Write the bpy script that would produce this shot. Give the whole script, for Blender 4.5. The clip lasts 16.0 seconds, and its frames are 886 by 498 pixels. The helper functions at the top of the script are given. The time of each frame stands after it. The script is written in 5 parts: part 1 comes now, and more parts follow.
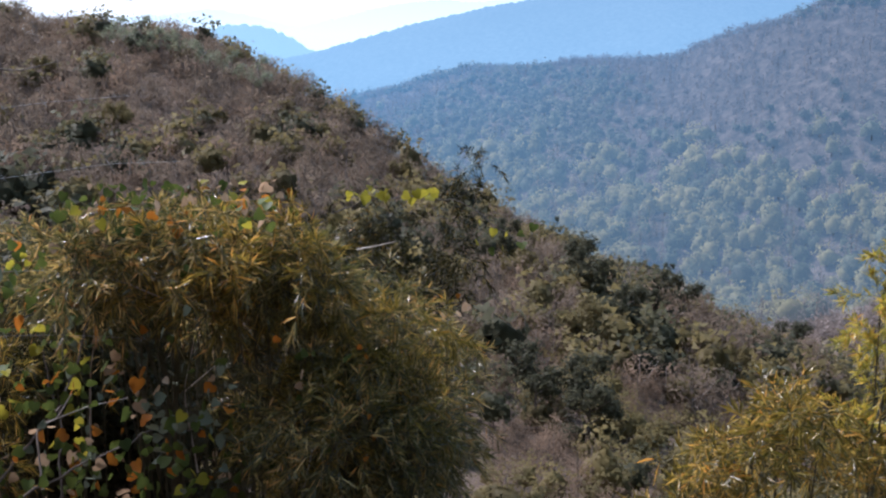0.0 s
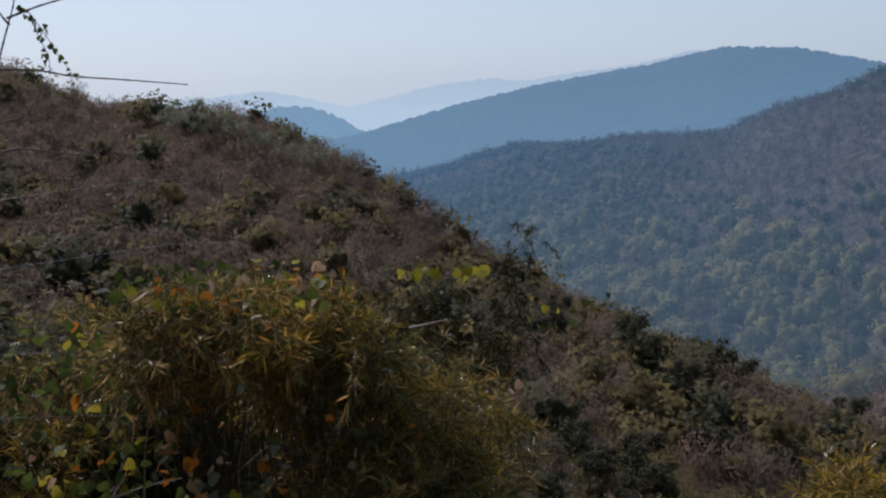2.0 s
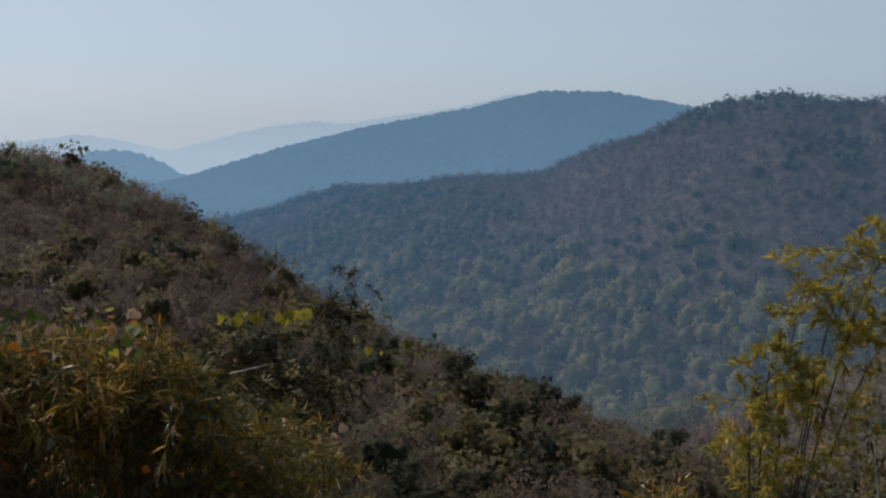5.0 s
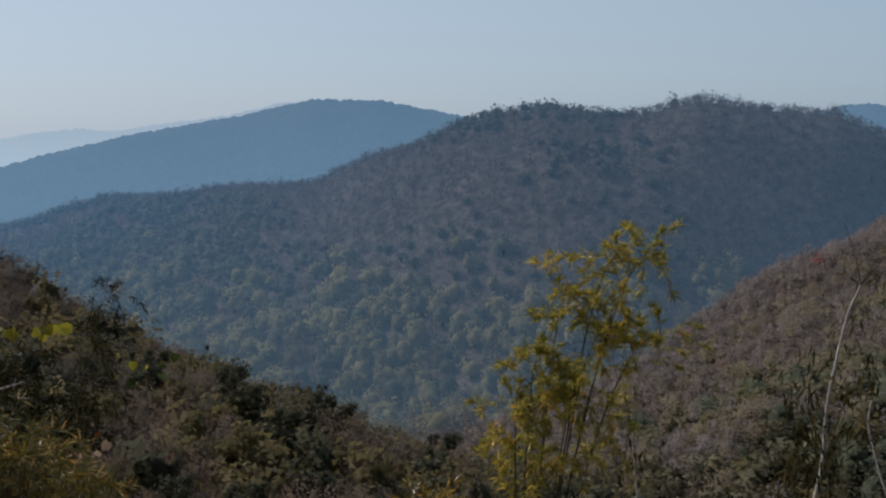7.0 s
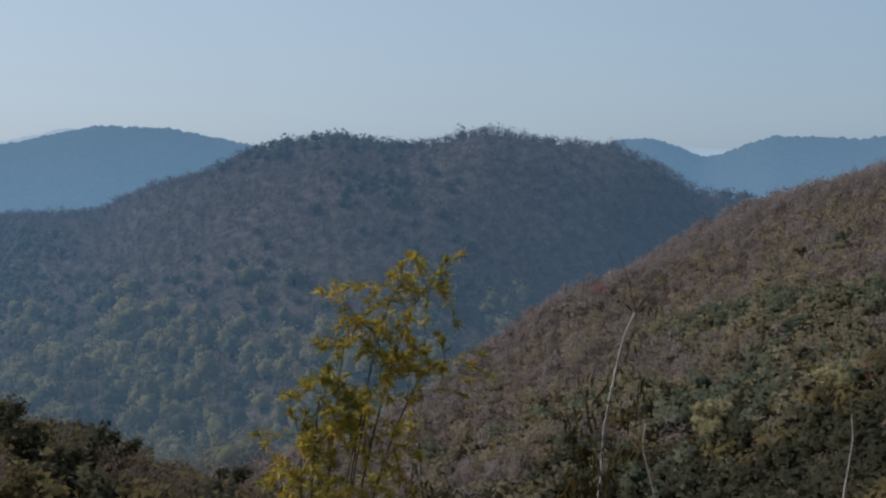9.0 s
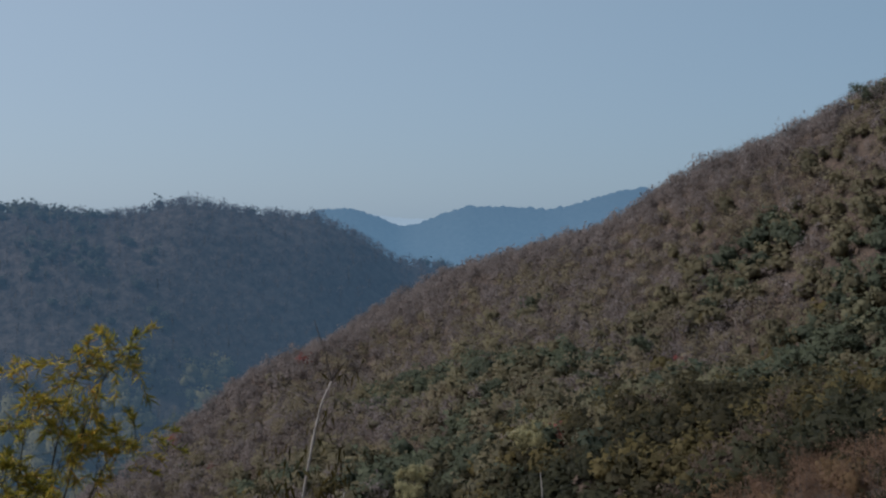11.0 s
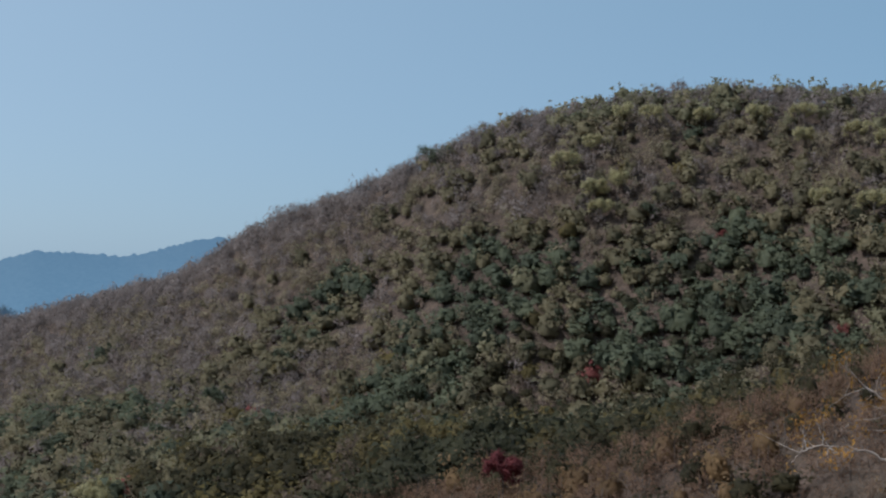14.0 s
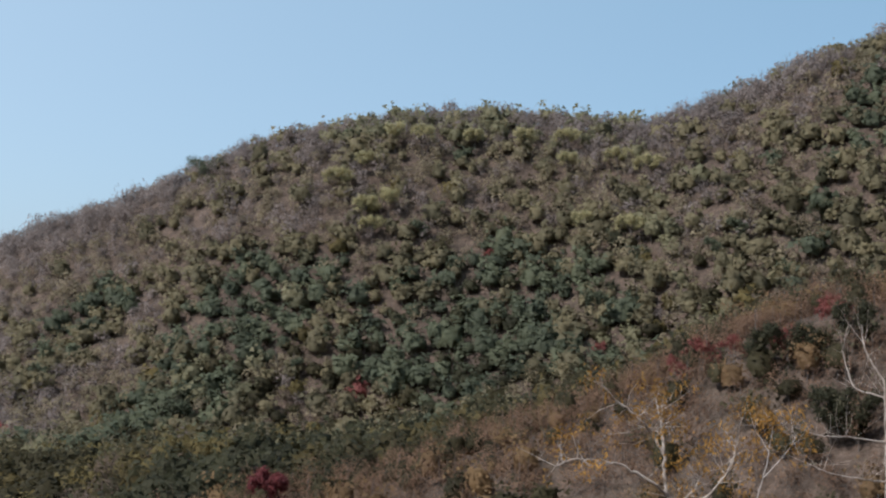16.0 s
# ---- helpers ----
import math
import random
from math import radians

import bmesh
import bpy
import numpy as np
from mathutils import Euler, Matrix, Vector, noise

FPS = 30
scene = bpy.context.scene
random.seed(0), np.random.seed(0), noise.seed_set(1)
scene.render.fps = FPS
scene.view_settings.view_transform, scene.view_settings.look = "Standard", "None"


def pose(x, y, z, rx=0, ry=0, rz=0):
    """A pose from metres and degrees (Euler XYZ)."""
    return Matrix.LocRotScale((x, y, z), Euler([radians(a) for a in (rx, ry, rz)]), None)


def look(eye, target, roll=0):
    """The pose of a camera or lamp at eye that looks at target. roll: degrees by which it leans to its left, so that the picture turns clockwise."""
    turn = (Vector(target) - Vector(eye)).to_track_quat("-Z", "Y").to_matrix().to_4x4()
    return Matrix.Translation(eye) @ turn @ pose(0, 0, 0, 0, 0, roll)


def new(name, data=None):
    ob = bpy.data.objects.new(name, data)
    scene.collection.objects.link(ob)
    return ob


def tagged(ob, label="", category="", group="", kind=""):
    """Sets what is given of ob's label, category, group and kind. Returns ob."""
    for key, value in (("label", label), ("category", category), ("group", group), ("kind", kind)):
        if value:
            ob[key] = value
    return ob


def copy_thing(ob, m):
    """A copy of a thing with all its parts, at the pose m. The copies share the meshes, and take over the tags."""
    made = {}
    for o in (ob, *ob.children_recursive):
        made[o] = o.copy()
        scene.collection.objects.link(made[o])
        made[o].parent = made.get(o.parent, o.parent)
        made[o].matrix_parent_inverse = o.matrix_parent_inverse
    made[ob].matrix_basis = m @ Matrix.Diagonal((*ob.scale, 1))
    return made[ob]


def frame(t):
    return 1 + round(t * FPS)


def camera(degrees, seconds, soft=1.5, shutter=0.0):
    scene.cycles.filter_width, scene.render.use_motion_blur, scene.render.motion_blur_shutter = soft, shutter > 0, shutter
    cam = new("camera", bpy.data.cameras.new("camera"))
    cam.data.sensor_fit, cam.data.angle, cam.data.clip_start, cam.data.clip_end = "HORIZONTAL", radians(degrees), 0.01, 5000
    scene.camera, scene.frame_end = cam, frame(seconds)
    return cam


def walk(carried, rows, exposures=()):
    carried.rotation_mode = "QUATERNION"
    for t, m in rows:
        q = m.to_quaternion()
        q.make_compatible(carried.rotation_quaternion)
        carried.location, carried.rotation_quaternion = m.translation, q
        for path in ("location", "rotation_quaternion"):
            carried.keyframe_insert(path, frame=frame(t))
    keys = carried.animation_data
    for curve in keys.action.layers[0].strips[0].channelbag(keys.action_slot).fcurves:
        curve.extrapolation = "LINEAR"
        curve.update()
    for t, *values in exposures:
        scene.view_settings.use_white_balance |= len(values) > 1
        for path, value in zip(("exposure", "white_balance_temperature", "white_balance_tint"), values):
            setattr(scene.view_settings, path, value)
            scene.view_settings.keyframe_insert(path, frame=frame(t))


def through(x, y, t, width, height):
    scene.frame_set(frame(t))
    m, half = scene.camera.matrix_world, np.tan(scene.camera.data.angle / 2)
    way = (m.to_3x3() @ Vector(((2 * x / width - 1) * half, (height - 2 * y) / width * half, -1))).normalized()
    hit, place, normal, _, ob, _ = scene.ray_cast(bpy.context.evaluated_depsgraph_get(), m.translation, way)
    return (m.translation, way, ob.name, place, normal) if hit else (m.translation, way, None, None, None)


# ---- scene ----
cam = camera(39.25, 16.0, soft=2.3)
PATH = [
    (0.0, pose(-0.113, 0.099, 1.6, 78.67, 0, 48.87) @ pose(0, 0, 0, 0, 0, -0.13)),
    (0.5, pose(-0.114, 0.097, 1.6, 80.58, 0, 49.66) @ pose(0, 0, 0, 0, 0, -0.81)),
    (1.0, pose(-0.116, 0.096, 1.6, 81.31, 0, 50.40) @ pose(0, 0, 0, 0, 0, -1.30)),
    (1.5, pose(-0.117, 0.094, 1.6, 81.26, 0, 51.05) @ pose(0, 0, 0, 0, 0, -1.58)),
    (2.0, pose(-0.117, 0.094, 1.6, 82.26, 0, 51.18) @ pose(0, 0, 0, 0, 0, -1.09)),
    (2.5, pose(-0.116, 0.094, 1.6, 82.68, 0, 50.95) @ pose(0, 0, 0, 0, 0, -0.79)),
    (3.0, pose(-0.113, 0.098, 1.6, 83.08, 0, 49.14) @ pose(0, 0, 0, 0, 0, -0.63)),
    (3.2, pose(-0.112, 0.100, 1.6, 83.20, 0, 48.25) @ pose(0, 0, 0, 0, 0, -0.56)),
    (5.3, pose(-0.100, 0.112, 1.6, 84.03, 0, 41.83) @ pose(0, 0, 0, 0, 0, -1.09)),
    (5.5, pose(-0.098, 0.114, 1.6, 83.99, 0, 40.80) @ pose(0, 0, 0, 0, 0, -1.06)),
    (6.0, pose(-0.092, 0.119, 1.6, 84.26, 0, 37.61) @ pose(0, 0, 0, 0, 0, -1.04)),
    (6.5, pose(-0.086, 0.123, 1.6, 84.25, 0, 34.79) @ pose(0, 0, 0, 0, 0, -0.92)),
    (7.0, pose(-0.081, 0.126, 1.6, 84.29, 0, 32.60) @ pose(0, 0, 0, 0, 0, -0.74)),
    (7.5, pose(-0.076, 0.129, 1.6, 84.41, 0, 30.45) @ pose(0, 0, 0, 0, 0, -0.80)),
    (8.0, pose(-0.071, 0.132, 1.6, 84.43, 0, 28.31) @ pose(0, 0, 0, 0, 0, -0.74)),
    (8.5, pose(-0.066, 0.135, 1.6, 84.58, 0, 26.27) @ pose(0, 0, 0, 0, 0, -0.36)),
    (9.0, pose(-0.058, 0.138, 1.6, 85.60, 0, 22.92) @ pose(0, 0, 0, 0, 0, -0.03)),
    (9.5, pose(-0.047, 0.142, 1.6, 86.54, 0, 18.43) @ pose(0, 0, 0, 0, 0, 0.48)),
    (10.0, pose(-0.038, 0.145, 1.6, 87.16, 0, 14.57) @ pose(0, 0, 0, 0, 0, 0.84)),
    (10.2, pose(-0.035, 0.146, 1.6, 87.62, 0, 13.37) @ pose(0, 0, 0, 0, 0, 0.60)),
    (12.3, pose(-0.004, 0.150, 1.6, 89.31, 0, 1.69) @ pose(0, 0, 0, 0, 0, 0.99)),
    (12.5, pose(-0.001, 0.150, 1.6, 89.43, 0, 0.19) @ pose(0, 0, 0, 0, 0, 1.46)),
    (13.0, pose(0.010, 0.150, 1.6, 90.14, 0, -3.83) @ pose(0, 0, 0, 0, 0, 1.58)),
    (13.5, pose(0.021, 0.149, 1.6, 90.82, 0, -7.90) @ pose(0, 0, 0, 0, 0, 0.93)),
    (14.0, pose(0.026, 0.148, 1.6, 91.27, 0, -10.14) @ pose(0, 0, 0, 0, 0, 1.14)),
    (14.5, pose(0.033, 0.146, 1.6, 91.87, 0, -12.78) @ pose(0, 0, 0, 0, 0, 1.35)),
    (15.0, pose(0.040, 0.145, 1.6, 92.45, 0, -15.50) @ pose(0, 0, 0, 0, 0, 1.81)),
    (15.5, pose(0.046, 0.143, 1.6, 92.44, 0, -17.79) @ pose(0, 0, 0, 0, 0, 1.99)),
    (16.0, pose(0.053, 0.140, 1.6, 92.27, 0, -20.67) @ pose(0, 0, 0, 0, 0, 1.96)),
]
EXPOSURES = [(0.0, 2.06, 5550, 20), (0.5, 1.64, 5550, 20), (1.0, 1.17, 5700, 21), (2.0, 0.86, 5850, 19), (3.0, 0.64, 5880, 15), (5.5, 0.62, 5950, 16), (9.0, 0.68, 5850, 15), (10.2, 0.5, 5800, 14), (12.5, 0.54, 5600, 14), (14.0, 0.83, 5530, 11), (15.0, 0.92, 5520, 10), (15.5, 1.04, 5560, 10), (16.0, 1.3, 5800, 13)]
walk(cam, PATH, EXPOSURES)

# ---- light ----
SUN_AZ, SUN_EL = 100.0, 47.0          # degrees to the left of +Y, and above the horizon
world = bpy.data.worlds.new("sky")
scene.world = world
world.use_nodes = True
wn = world.node_tree.nodes
sky = wn.new("ShaderNodeTexSky")
sky.sky_type = "NISHITA"
sky.sun_disc = False
sky.sun_elevation = radians(SUN_EL)
sky.sun_rotation = radians(360 - SUN_AZ)
sky.altitude = 600
sky.air_density = 1.0
sky.dust_density = 1.6
sky.ozone_density = 2.5
wn["Background"].inputs["Strength"].default_value = 0.05
veil = wn.new("ShaderNodeHueSaturation")      # a dry-season haze greys the sky
veil.inputs["Saturation"].default_value = 0.85
world.node_tree.links.new(sky.outputs[0], veil.inputs["Color"])
haze = wn.new("ShaderNodeMix")
haze.data_type = "RGBA"
haze.inputs[0].default_value = 0.68
sky_dir = wn.new("ShaderNodeTexCoord")        # the haze is whiter towards the sun's side, bluer away from it
toward = wn.new("ShaderNodeVectorMath")
toward.operation = "DOT_PRODUCT"
toward.inputs[1].default_value = (-math.sin(radians(SUN_AZ)), math.cos(radians(SUN_AZ)), 0)
glow = wn.new("ShaderNodeMapRange")
glow.inputs["From Min"].default_value = -1.0
tint = wn.new("ShaderNodeMix")
tint.data_type = "RGBA"
tint.inputs[6].default_value = (1.88, 3.5, 4.38, 1)
tint.inputs[7].default_value = (7.9, 8.95, 9.2, 1)
world.node_tree.links.new(sky_dir.outputs["Generated"], toward.inputs[0])
world.node_tree.links.new(toward.outputs["Value"], glow.inputs["Value"])
world.node_tree.links.new(glow.outputs[0], tint.inputs[0])
world.node_tree.links.new(tint.outputs[2], haze.inputs[7])
world.node_tree.links.new(veil.outputs[0], haze.inputs[6])
world.node_tree.links.new(haze.outputs[2], wn["Background"].inputs[0])
sun = new("sun", bpy.data.lights.new("sun", "SUN"))
sun.data.energy = 2.1
sun.data.angle = radians(6.0)      # softened by the haze
sun.data.color = (1.0, 0.93, 0.82)


def polar(az, r, z=0.0):
    """A place az degrees to the left of +Y, r metres out."""
    a = radians(az)
    return Vector((-r * math.sin(a), r * math.cos(a), z))


sun.matrix_world = look(polar(SUN_AZ, math.cos(radians(SUN_EL)), math.sin(radians(SUN_EL))) * 50, (0, 0, 0))


# ---- materials ----
def material(name, build):
    m = bpy.data.materials.new(name)
    m.use_nodes = True
    t = m.node_tree
    build(t, t.nodes["Principled BSDF"], t.nodes["Material Output"])
    return m


def link(t, a, b):
    t.links.new(a, b)


def ramp(t, fac, stops):
    n = t.nodes.new("ShaderNodeValToRGB")
    e = n.color_ramp.elements
    while len(e) < len(stops):
        e.new(0.5)
    for el, (p, c) in zip(e, stops):
        el.position, el.color = p, (*c, 1)
    link(t, fac, n.inputs[0])
    return n.outputs[0]


def noise_of(t, scale, detail=3.0, rough=0.6, obj=False):
    n = t.nodes.new("ShaderNodeTexNoise")
    n.inputs["Scale"].default_value = scale
    n.inputs["Detail"].default_value = detail
    n.inputs["Roughness"].default_value = rough
    if obj:
        c = t.nodes.new("ShaderNodeTexCoord")
        link(t, c.outputs["Object"], n.inputs["Vector"])
    else:
        g = t.nodes.new("ShaderNodeNewGeometry")
        link(t, g.outputs["Position"], n.inputs["Vector"])
    return n.outputs["Fac"]


def mixed(t, fac, a, b, mode="MIX"):
    n = t.nodes.new("ShaderNodeMix")
    n.data_type, n.blend_type = "RGBA", mode
    for k, v in ((0, fac), (6, a), (7, b)):
        if isinstance(v, (int, float)):
            n.inputs[k].default_value = v
        elif isinstance(v, tuple):
            n.inputs[k].default_value = (*v, 1)
        else:
            link(t, v, n.inputs[k])
    return n.outputs[2]


def low_haze_gain(t, top, foot):
    """Gain that makes the painted haze glow stronger in the valleys."""
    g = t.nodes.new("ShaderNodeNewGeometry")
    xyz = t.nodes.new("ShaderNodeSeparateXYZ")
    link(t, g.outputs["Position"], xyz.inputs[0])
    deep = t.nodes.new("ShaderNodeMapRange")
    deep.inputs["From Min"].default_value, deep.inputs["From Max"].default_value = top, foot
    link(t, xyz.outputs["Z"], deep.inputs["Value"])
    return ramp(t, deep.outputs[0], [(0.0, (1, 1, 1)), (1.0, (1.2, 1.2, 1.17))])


def painted_airlight(t):
    """Backdrop haze painted as emitted colour, growing with the distance from the path and towards the sun's side."""
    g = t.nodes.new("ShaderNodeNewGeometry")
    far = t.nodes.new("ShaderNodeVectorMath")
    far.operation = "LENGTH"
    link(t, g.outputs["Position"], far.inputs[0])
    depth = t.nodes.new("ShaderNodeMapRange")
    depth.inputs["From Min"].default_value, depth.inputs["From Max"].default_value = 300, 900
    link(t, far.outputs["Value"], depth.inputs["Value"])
    return mixed(t, 1.0, ramp(t, depth.outputs[0], HAZE_GLOW), low_haze_gain(t, -10, -90), "MULTIPLY")


def foliage(name, dark, mid, light, patch=0.12, through=0.35, rough=0.6, air=False, fine=2.2, woods=False):
    """Leaves: colour changes from leaf to leaf and from tree to tree; thin, so that light passes. woods: massed crowns, each with a tone of its own."""
    if woods:
        through = 0.5

    def build(t, p, out):
        g = t.nodes.new("ShaderNodeNewGeometry")
        leaf = ramp(t, g.outputs["Random Per Island"], [(0.0, dark), (0.5, mid), (1.0, light)])
        if woods:
            tone = t.nodes.new("ShaderNodeAttribute")
            tone.attribute_name = "tone"
            tree = ramp(t, tone.outputs["Fac"], [(0.0, dark), (0.5, mid), (1.0, light)])
        else:
            tree = ramp(t, noise_of(t, patch, 2.0), [(0.32, dark), (0.5, mid), (0.68, light)])
        c = mixed(t, 0.82 if woods else 0.6, leaf, tree)
        grain = noise_of(t, fine, 3.0, 0.7)
        lo, hi = (0.8, 1.16) if woods else (0.55, 1.35)
        c = mixed(t, 1.0, c, ramp(t, grain, [(0.35, (lo, lo, lo)), (0.65, (hi, hi, hi))]), "MULTIPLY")
        bu = t.nodes.new("ShaderNodeBump")
        bu.inputs["Strength"].default_value = 0.25 if woods else 0.7
        bu.inputs["Distance"].default_value = 0.25 / fine
        link(t, grain, bu.inputs["Height"])
        link(t, bu.outputs[0], p.inputs["Normal"])
        link(t, c, p.inputs["Base Color"])
        p.inputs["Roughness"].default_value = rough
        p.inputs["Specular IOR Level"].default_value = 0.1
        # haze painted on as emission: the leaves themselves glow
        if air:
            link(t, painted_airlight(t), p.inputs["Emission Color"])
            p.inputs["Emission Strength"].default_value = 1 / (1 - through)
        tr = t.nodes.new("ShaderNodeBsdfTranslucent")
        link(t, c, tr.inputs["Color"])
        m = t.nodes.new("ShaderNodeMixShader")
        m.inputs[0].default_value = through
        link(t, p.outputs[0], m.inputs[1])
        link(t, tr.outputs[0], m.inputs[2])
        link(t, m.outputs[0], out.inputs["Surface"])
    return material(name, build)


def bark(name, a, b, scale=6.0):
    def build(t, p, out):
        link(t, ramp(t, noise_of(t, scale, 5.0, 0.7), [(0.3, a), (0.7, b)]), p.inputs["Base Color"])
        p.inputs["Roughness"].default_value = 0.85
        bu = t.nodes.new("ShaderNodeBump")
        bu.inputs["Strength"].default_value = 0.4
        link(t, noise_of(t, scale * 4, 4.0), bu.inputs["Height"])
        link(t, bu.outputs[0], p.inputs["Normal"])
    return material(name, build)


def soil(t, p, out):
    big = ramp(t, noise_of(t, 0.03, 4.0), [(0.3, (0.088, 0.07, 0.059)), (0.55, (0.122, 0.096, 0.081)), (0.75, (0.094, 0.085, 0.065))])
    brush = ramp(t, noise_of(t, 0.45, 5.0, 0.75), [(0.36, (0.7, 0.68, 0.65)), (0.5, (1.05, 1.0, 0.95)), (0.62, (1.4, 1.3, 1.2))])
    fine = ramp(t, noise_of(t, 2.5, 6.0, 0.7), [(0.3, (0.45, 0.42, 0.38)), (0.7, (1.1, 1.1, 1.1))])
    c = mixed(t, 1.0, mixed(t, 1.0, big, brush, "MULTIPLY"), fine, "MULTIPLY")
    link(t, c, p.inputs["Base Color"])
    p.inputs["Roughness"].default_value = 0.95
    p.inputs["Specular IOR Level"].default_value = 0.1
    bu = t.nodes.new("ShaderNodeBump")
    bu.inputs["Strength"].default_value = 1.0
    bu.inputs["Distance"].default_value = 0.7
    link(t, noise_of(t, 0.5, 6.0, 0.75), bu.inputs["Height"])
    link(t, bu.outputs[0], p.inputs["Normal"])


HAZE_GLOW = [(0.0, (0.015, 0.021, 0.026)), (0.5, (0.023, 0.041, 0.059)), (1.0, (0.024, 0.056, 0.090))]      # haze painted as emission, at 300, 600 and 900 m


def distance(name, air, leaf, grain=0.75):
    """A far ridge of the backdrop: woods whose painted emission stands in for a depth of lit air."""
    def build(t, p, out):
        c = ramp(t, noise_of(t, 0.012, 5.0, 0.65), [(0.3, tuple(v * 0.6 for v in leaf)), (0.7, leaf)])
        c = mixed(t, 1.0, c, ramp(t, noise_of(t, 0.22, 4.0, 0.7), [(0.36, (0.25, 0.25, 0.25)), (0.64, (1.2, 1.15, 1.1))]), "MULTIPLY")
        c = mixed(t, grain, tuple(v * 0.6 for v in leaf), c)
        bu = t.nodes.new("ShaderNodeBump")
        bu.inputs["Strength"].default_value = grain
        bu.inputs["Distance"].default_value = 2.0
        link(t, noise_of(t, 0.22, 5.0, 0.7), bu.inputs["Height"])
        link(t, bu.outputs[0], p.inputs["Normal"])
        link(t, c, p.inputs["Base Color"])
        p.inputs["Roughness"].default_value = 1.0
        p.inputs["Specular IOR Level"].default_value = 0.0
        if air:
            link(t, mixed(t, 1.0, air, low_haze_gain(t, 25, -60), "MULTIPLY"), p.inputs["Emission Color"])
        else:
            link(t, painted_airlight(t), p.inputs["Emission Color"])
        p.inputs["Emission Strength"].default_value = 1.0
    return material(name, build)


SOIL = material("leaf_litter_soil", soil)
# TWIG, TAN, OLIVE, DARK: base colours lightened and greyed in place of haze
TWIG = foliage("bare_twigs", (0.159, 0.132, 0.121), (0.215, 0.178, 0.161), (0.267, 0.221, 0.198), through=0.4, rough=0.9, woods=True, fine=0.6)
BRUSH = foliage("dry_brush_twigs", (0.158, 0.0979, 0.0649), (0.213, 0.134, 0.0899), (0.267, 0.17, 0.111), through=0.4, rough=0.9, woods=True, fine=1.0)
SPUR_BROWN = foliage("rusty_brown_twigs", (0.114, 0.08, 0.0573), (0.158, 0.11, 0.0772), (0.201, 0.142, 0.0992), through=0.4, rough=0.9, woods=True, fine=1.0)
TAN = foliage("olive_brown_tan_leaves", (0.176, 0.146, 0.0984), (0.233, 0.194, 0.126), (0.292, 0.242, 0.154), through=0.4, woods=True, fine=0.6)
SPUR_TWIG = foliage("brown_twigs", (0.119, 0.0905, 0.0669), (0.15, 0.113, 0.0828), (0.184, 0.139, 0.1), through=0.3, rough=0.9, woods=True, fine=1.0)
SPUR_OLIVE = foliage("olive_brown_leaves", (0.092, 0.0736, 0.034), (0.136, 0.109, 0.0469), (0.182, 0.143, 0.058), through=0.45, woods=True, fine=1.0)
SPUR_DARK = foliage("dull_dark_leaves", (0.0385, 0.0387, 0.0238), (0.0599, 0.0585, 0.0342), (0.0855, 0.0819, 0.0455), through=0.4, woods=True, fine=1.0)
OLIVE = foliage("olive_leaves", (0.131, 0.117, 0.0721), (0.185, 0.159, 0.095), (0.237, 0.202, 0.117), through=0.4, woods=True, fine=0.6)
DARK = foliage("dark_leaves", (0.0837, 0.0941, 0.0632), (0.113, 0.125, 0.0806), (0.152, 0.161, 0.0981), through=0.45, woods=True, fine=0.6)
PALE = foliage("pale_leaves", (0.14, 0.132, 0.0799), (0.192, 0.179, 0.105), (0.244, 0.222, 0.133), through=0.5, woods=True, fine=0.6)
CREST = foliage("grey_green_leaves", (0.15, 0.165, 0.11), (0.2, 0.215, 0.14), (0.26, 0.27, 0.175), through=0.5, woods=True)
PALE_YELLOW = foliage("pale_cream_green_leaves", (0.31, 0.279, 0.151), (0.394, 0.352, 0.189), (0.477, 0.424, 0.232), through=0.5, woods=True, fine=0.6)
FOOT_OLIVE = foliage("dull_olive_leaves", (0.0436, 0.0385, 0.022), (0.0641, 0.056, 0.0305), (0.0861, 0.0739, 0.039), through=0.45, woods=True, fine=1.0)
CRIMSON = foliage("crimson_leaves", (0.119, 0.0364, 0.039), (0.178, 0.0494, 0.052), (0.23, 0.0754, 0.0676), through=0.45)
RED = foliage("red_leaves", (0.19, 0.066, 0.058), (0.26, 0.09, 0.078), (0.31, 0.12, 0.095), through=0.45, woods=True)
OCHRE = foliage("ochre_leaves", (0.15, 0.095, 0.0526), (0.202, 0.13, 0.0688), (0.255, 0.167, 0.083), woods=True, fine=1.0)
# far and valley leaves emit a painted haze colour (air=True)
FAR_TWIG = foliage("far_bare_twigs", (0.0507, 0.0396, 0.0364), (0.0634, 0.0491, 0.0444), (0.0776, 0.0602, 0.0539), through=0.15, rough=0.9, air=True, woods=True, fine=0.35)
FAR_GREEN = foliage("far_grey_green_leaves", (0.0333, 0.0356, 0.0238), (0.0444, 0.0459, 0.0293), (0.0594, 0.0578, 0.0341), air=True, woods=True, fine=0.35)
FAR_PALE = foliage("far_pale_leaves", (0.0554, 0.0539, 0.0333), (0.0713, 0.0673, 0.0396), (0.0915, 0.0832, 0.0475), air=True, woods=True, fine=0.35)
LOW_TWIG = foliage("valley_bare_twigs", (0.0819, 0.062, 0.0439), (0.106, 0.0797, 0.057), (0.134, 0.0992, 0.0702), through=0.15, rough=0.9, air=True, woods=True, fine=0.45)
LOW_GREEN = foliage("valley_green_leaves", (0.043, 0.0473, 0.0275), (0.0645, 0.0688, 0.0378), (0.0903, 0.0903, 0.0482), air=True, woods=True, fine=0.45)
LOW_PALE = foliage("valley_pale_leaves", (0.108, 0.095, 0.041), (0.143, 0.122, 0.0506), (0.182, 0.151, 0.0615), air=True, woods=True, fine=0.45)
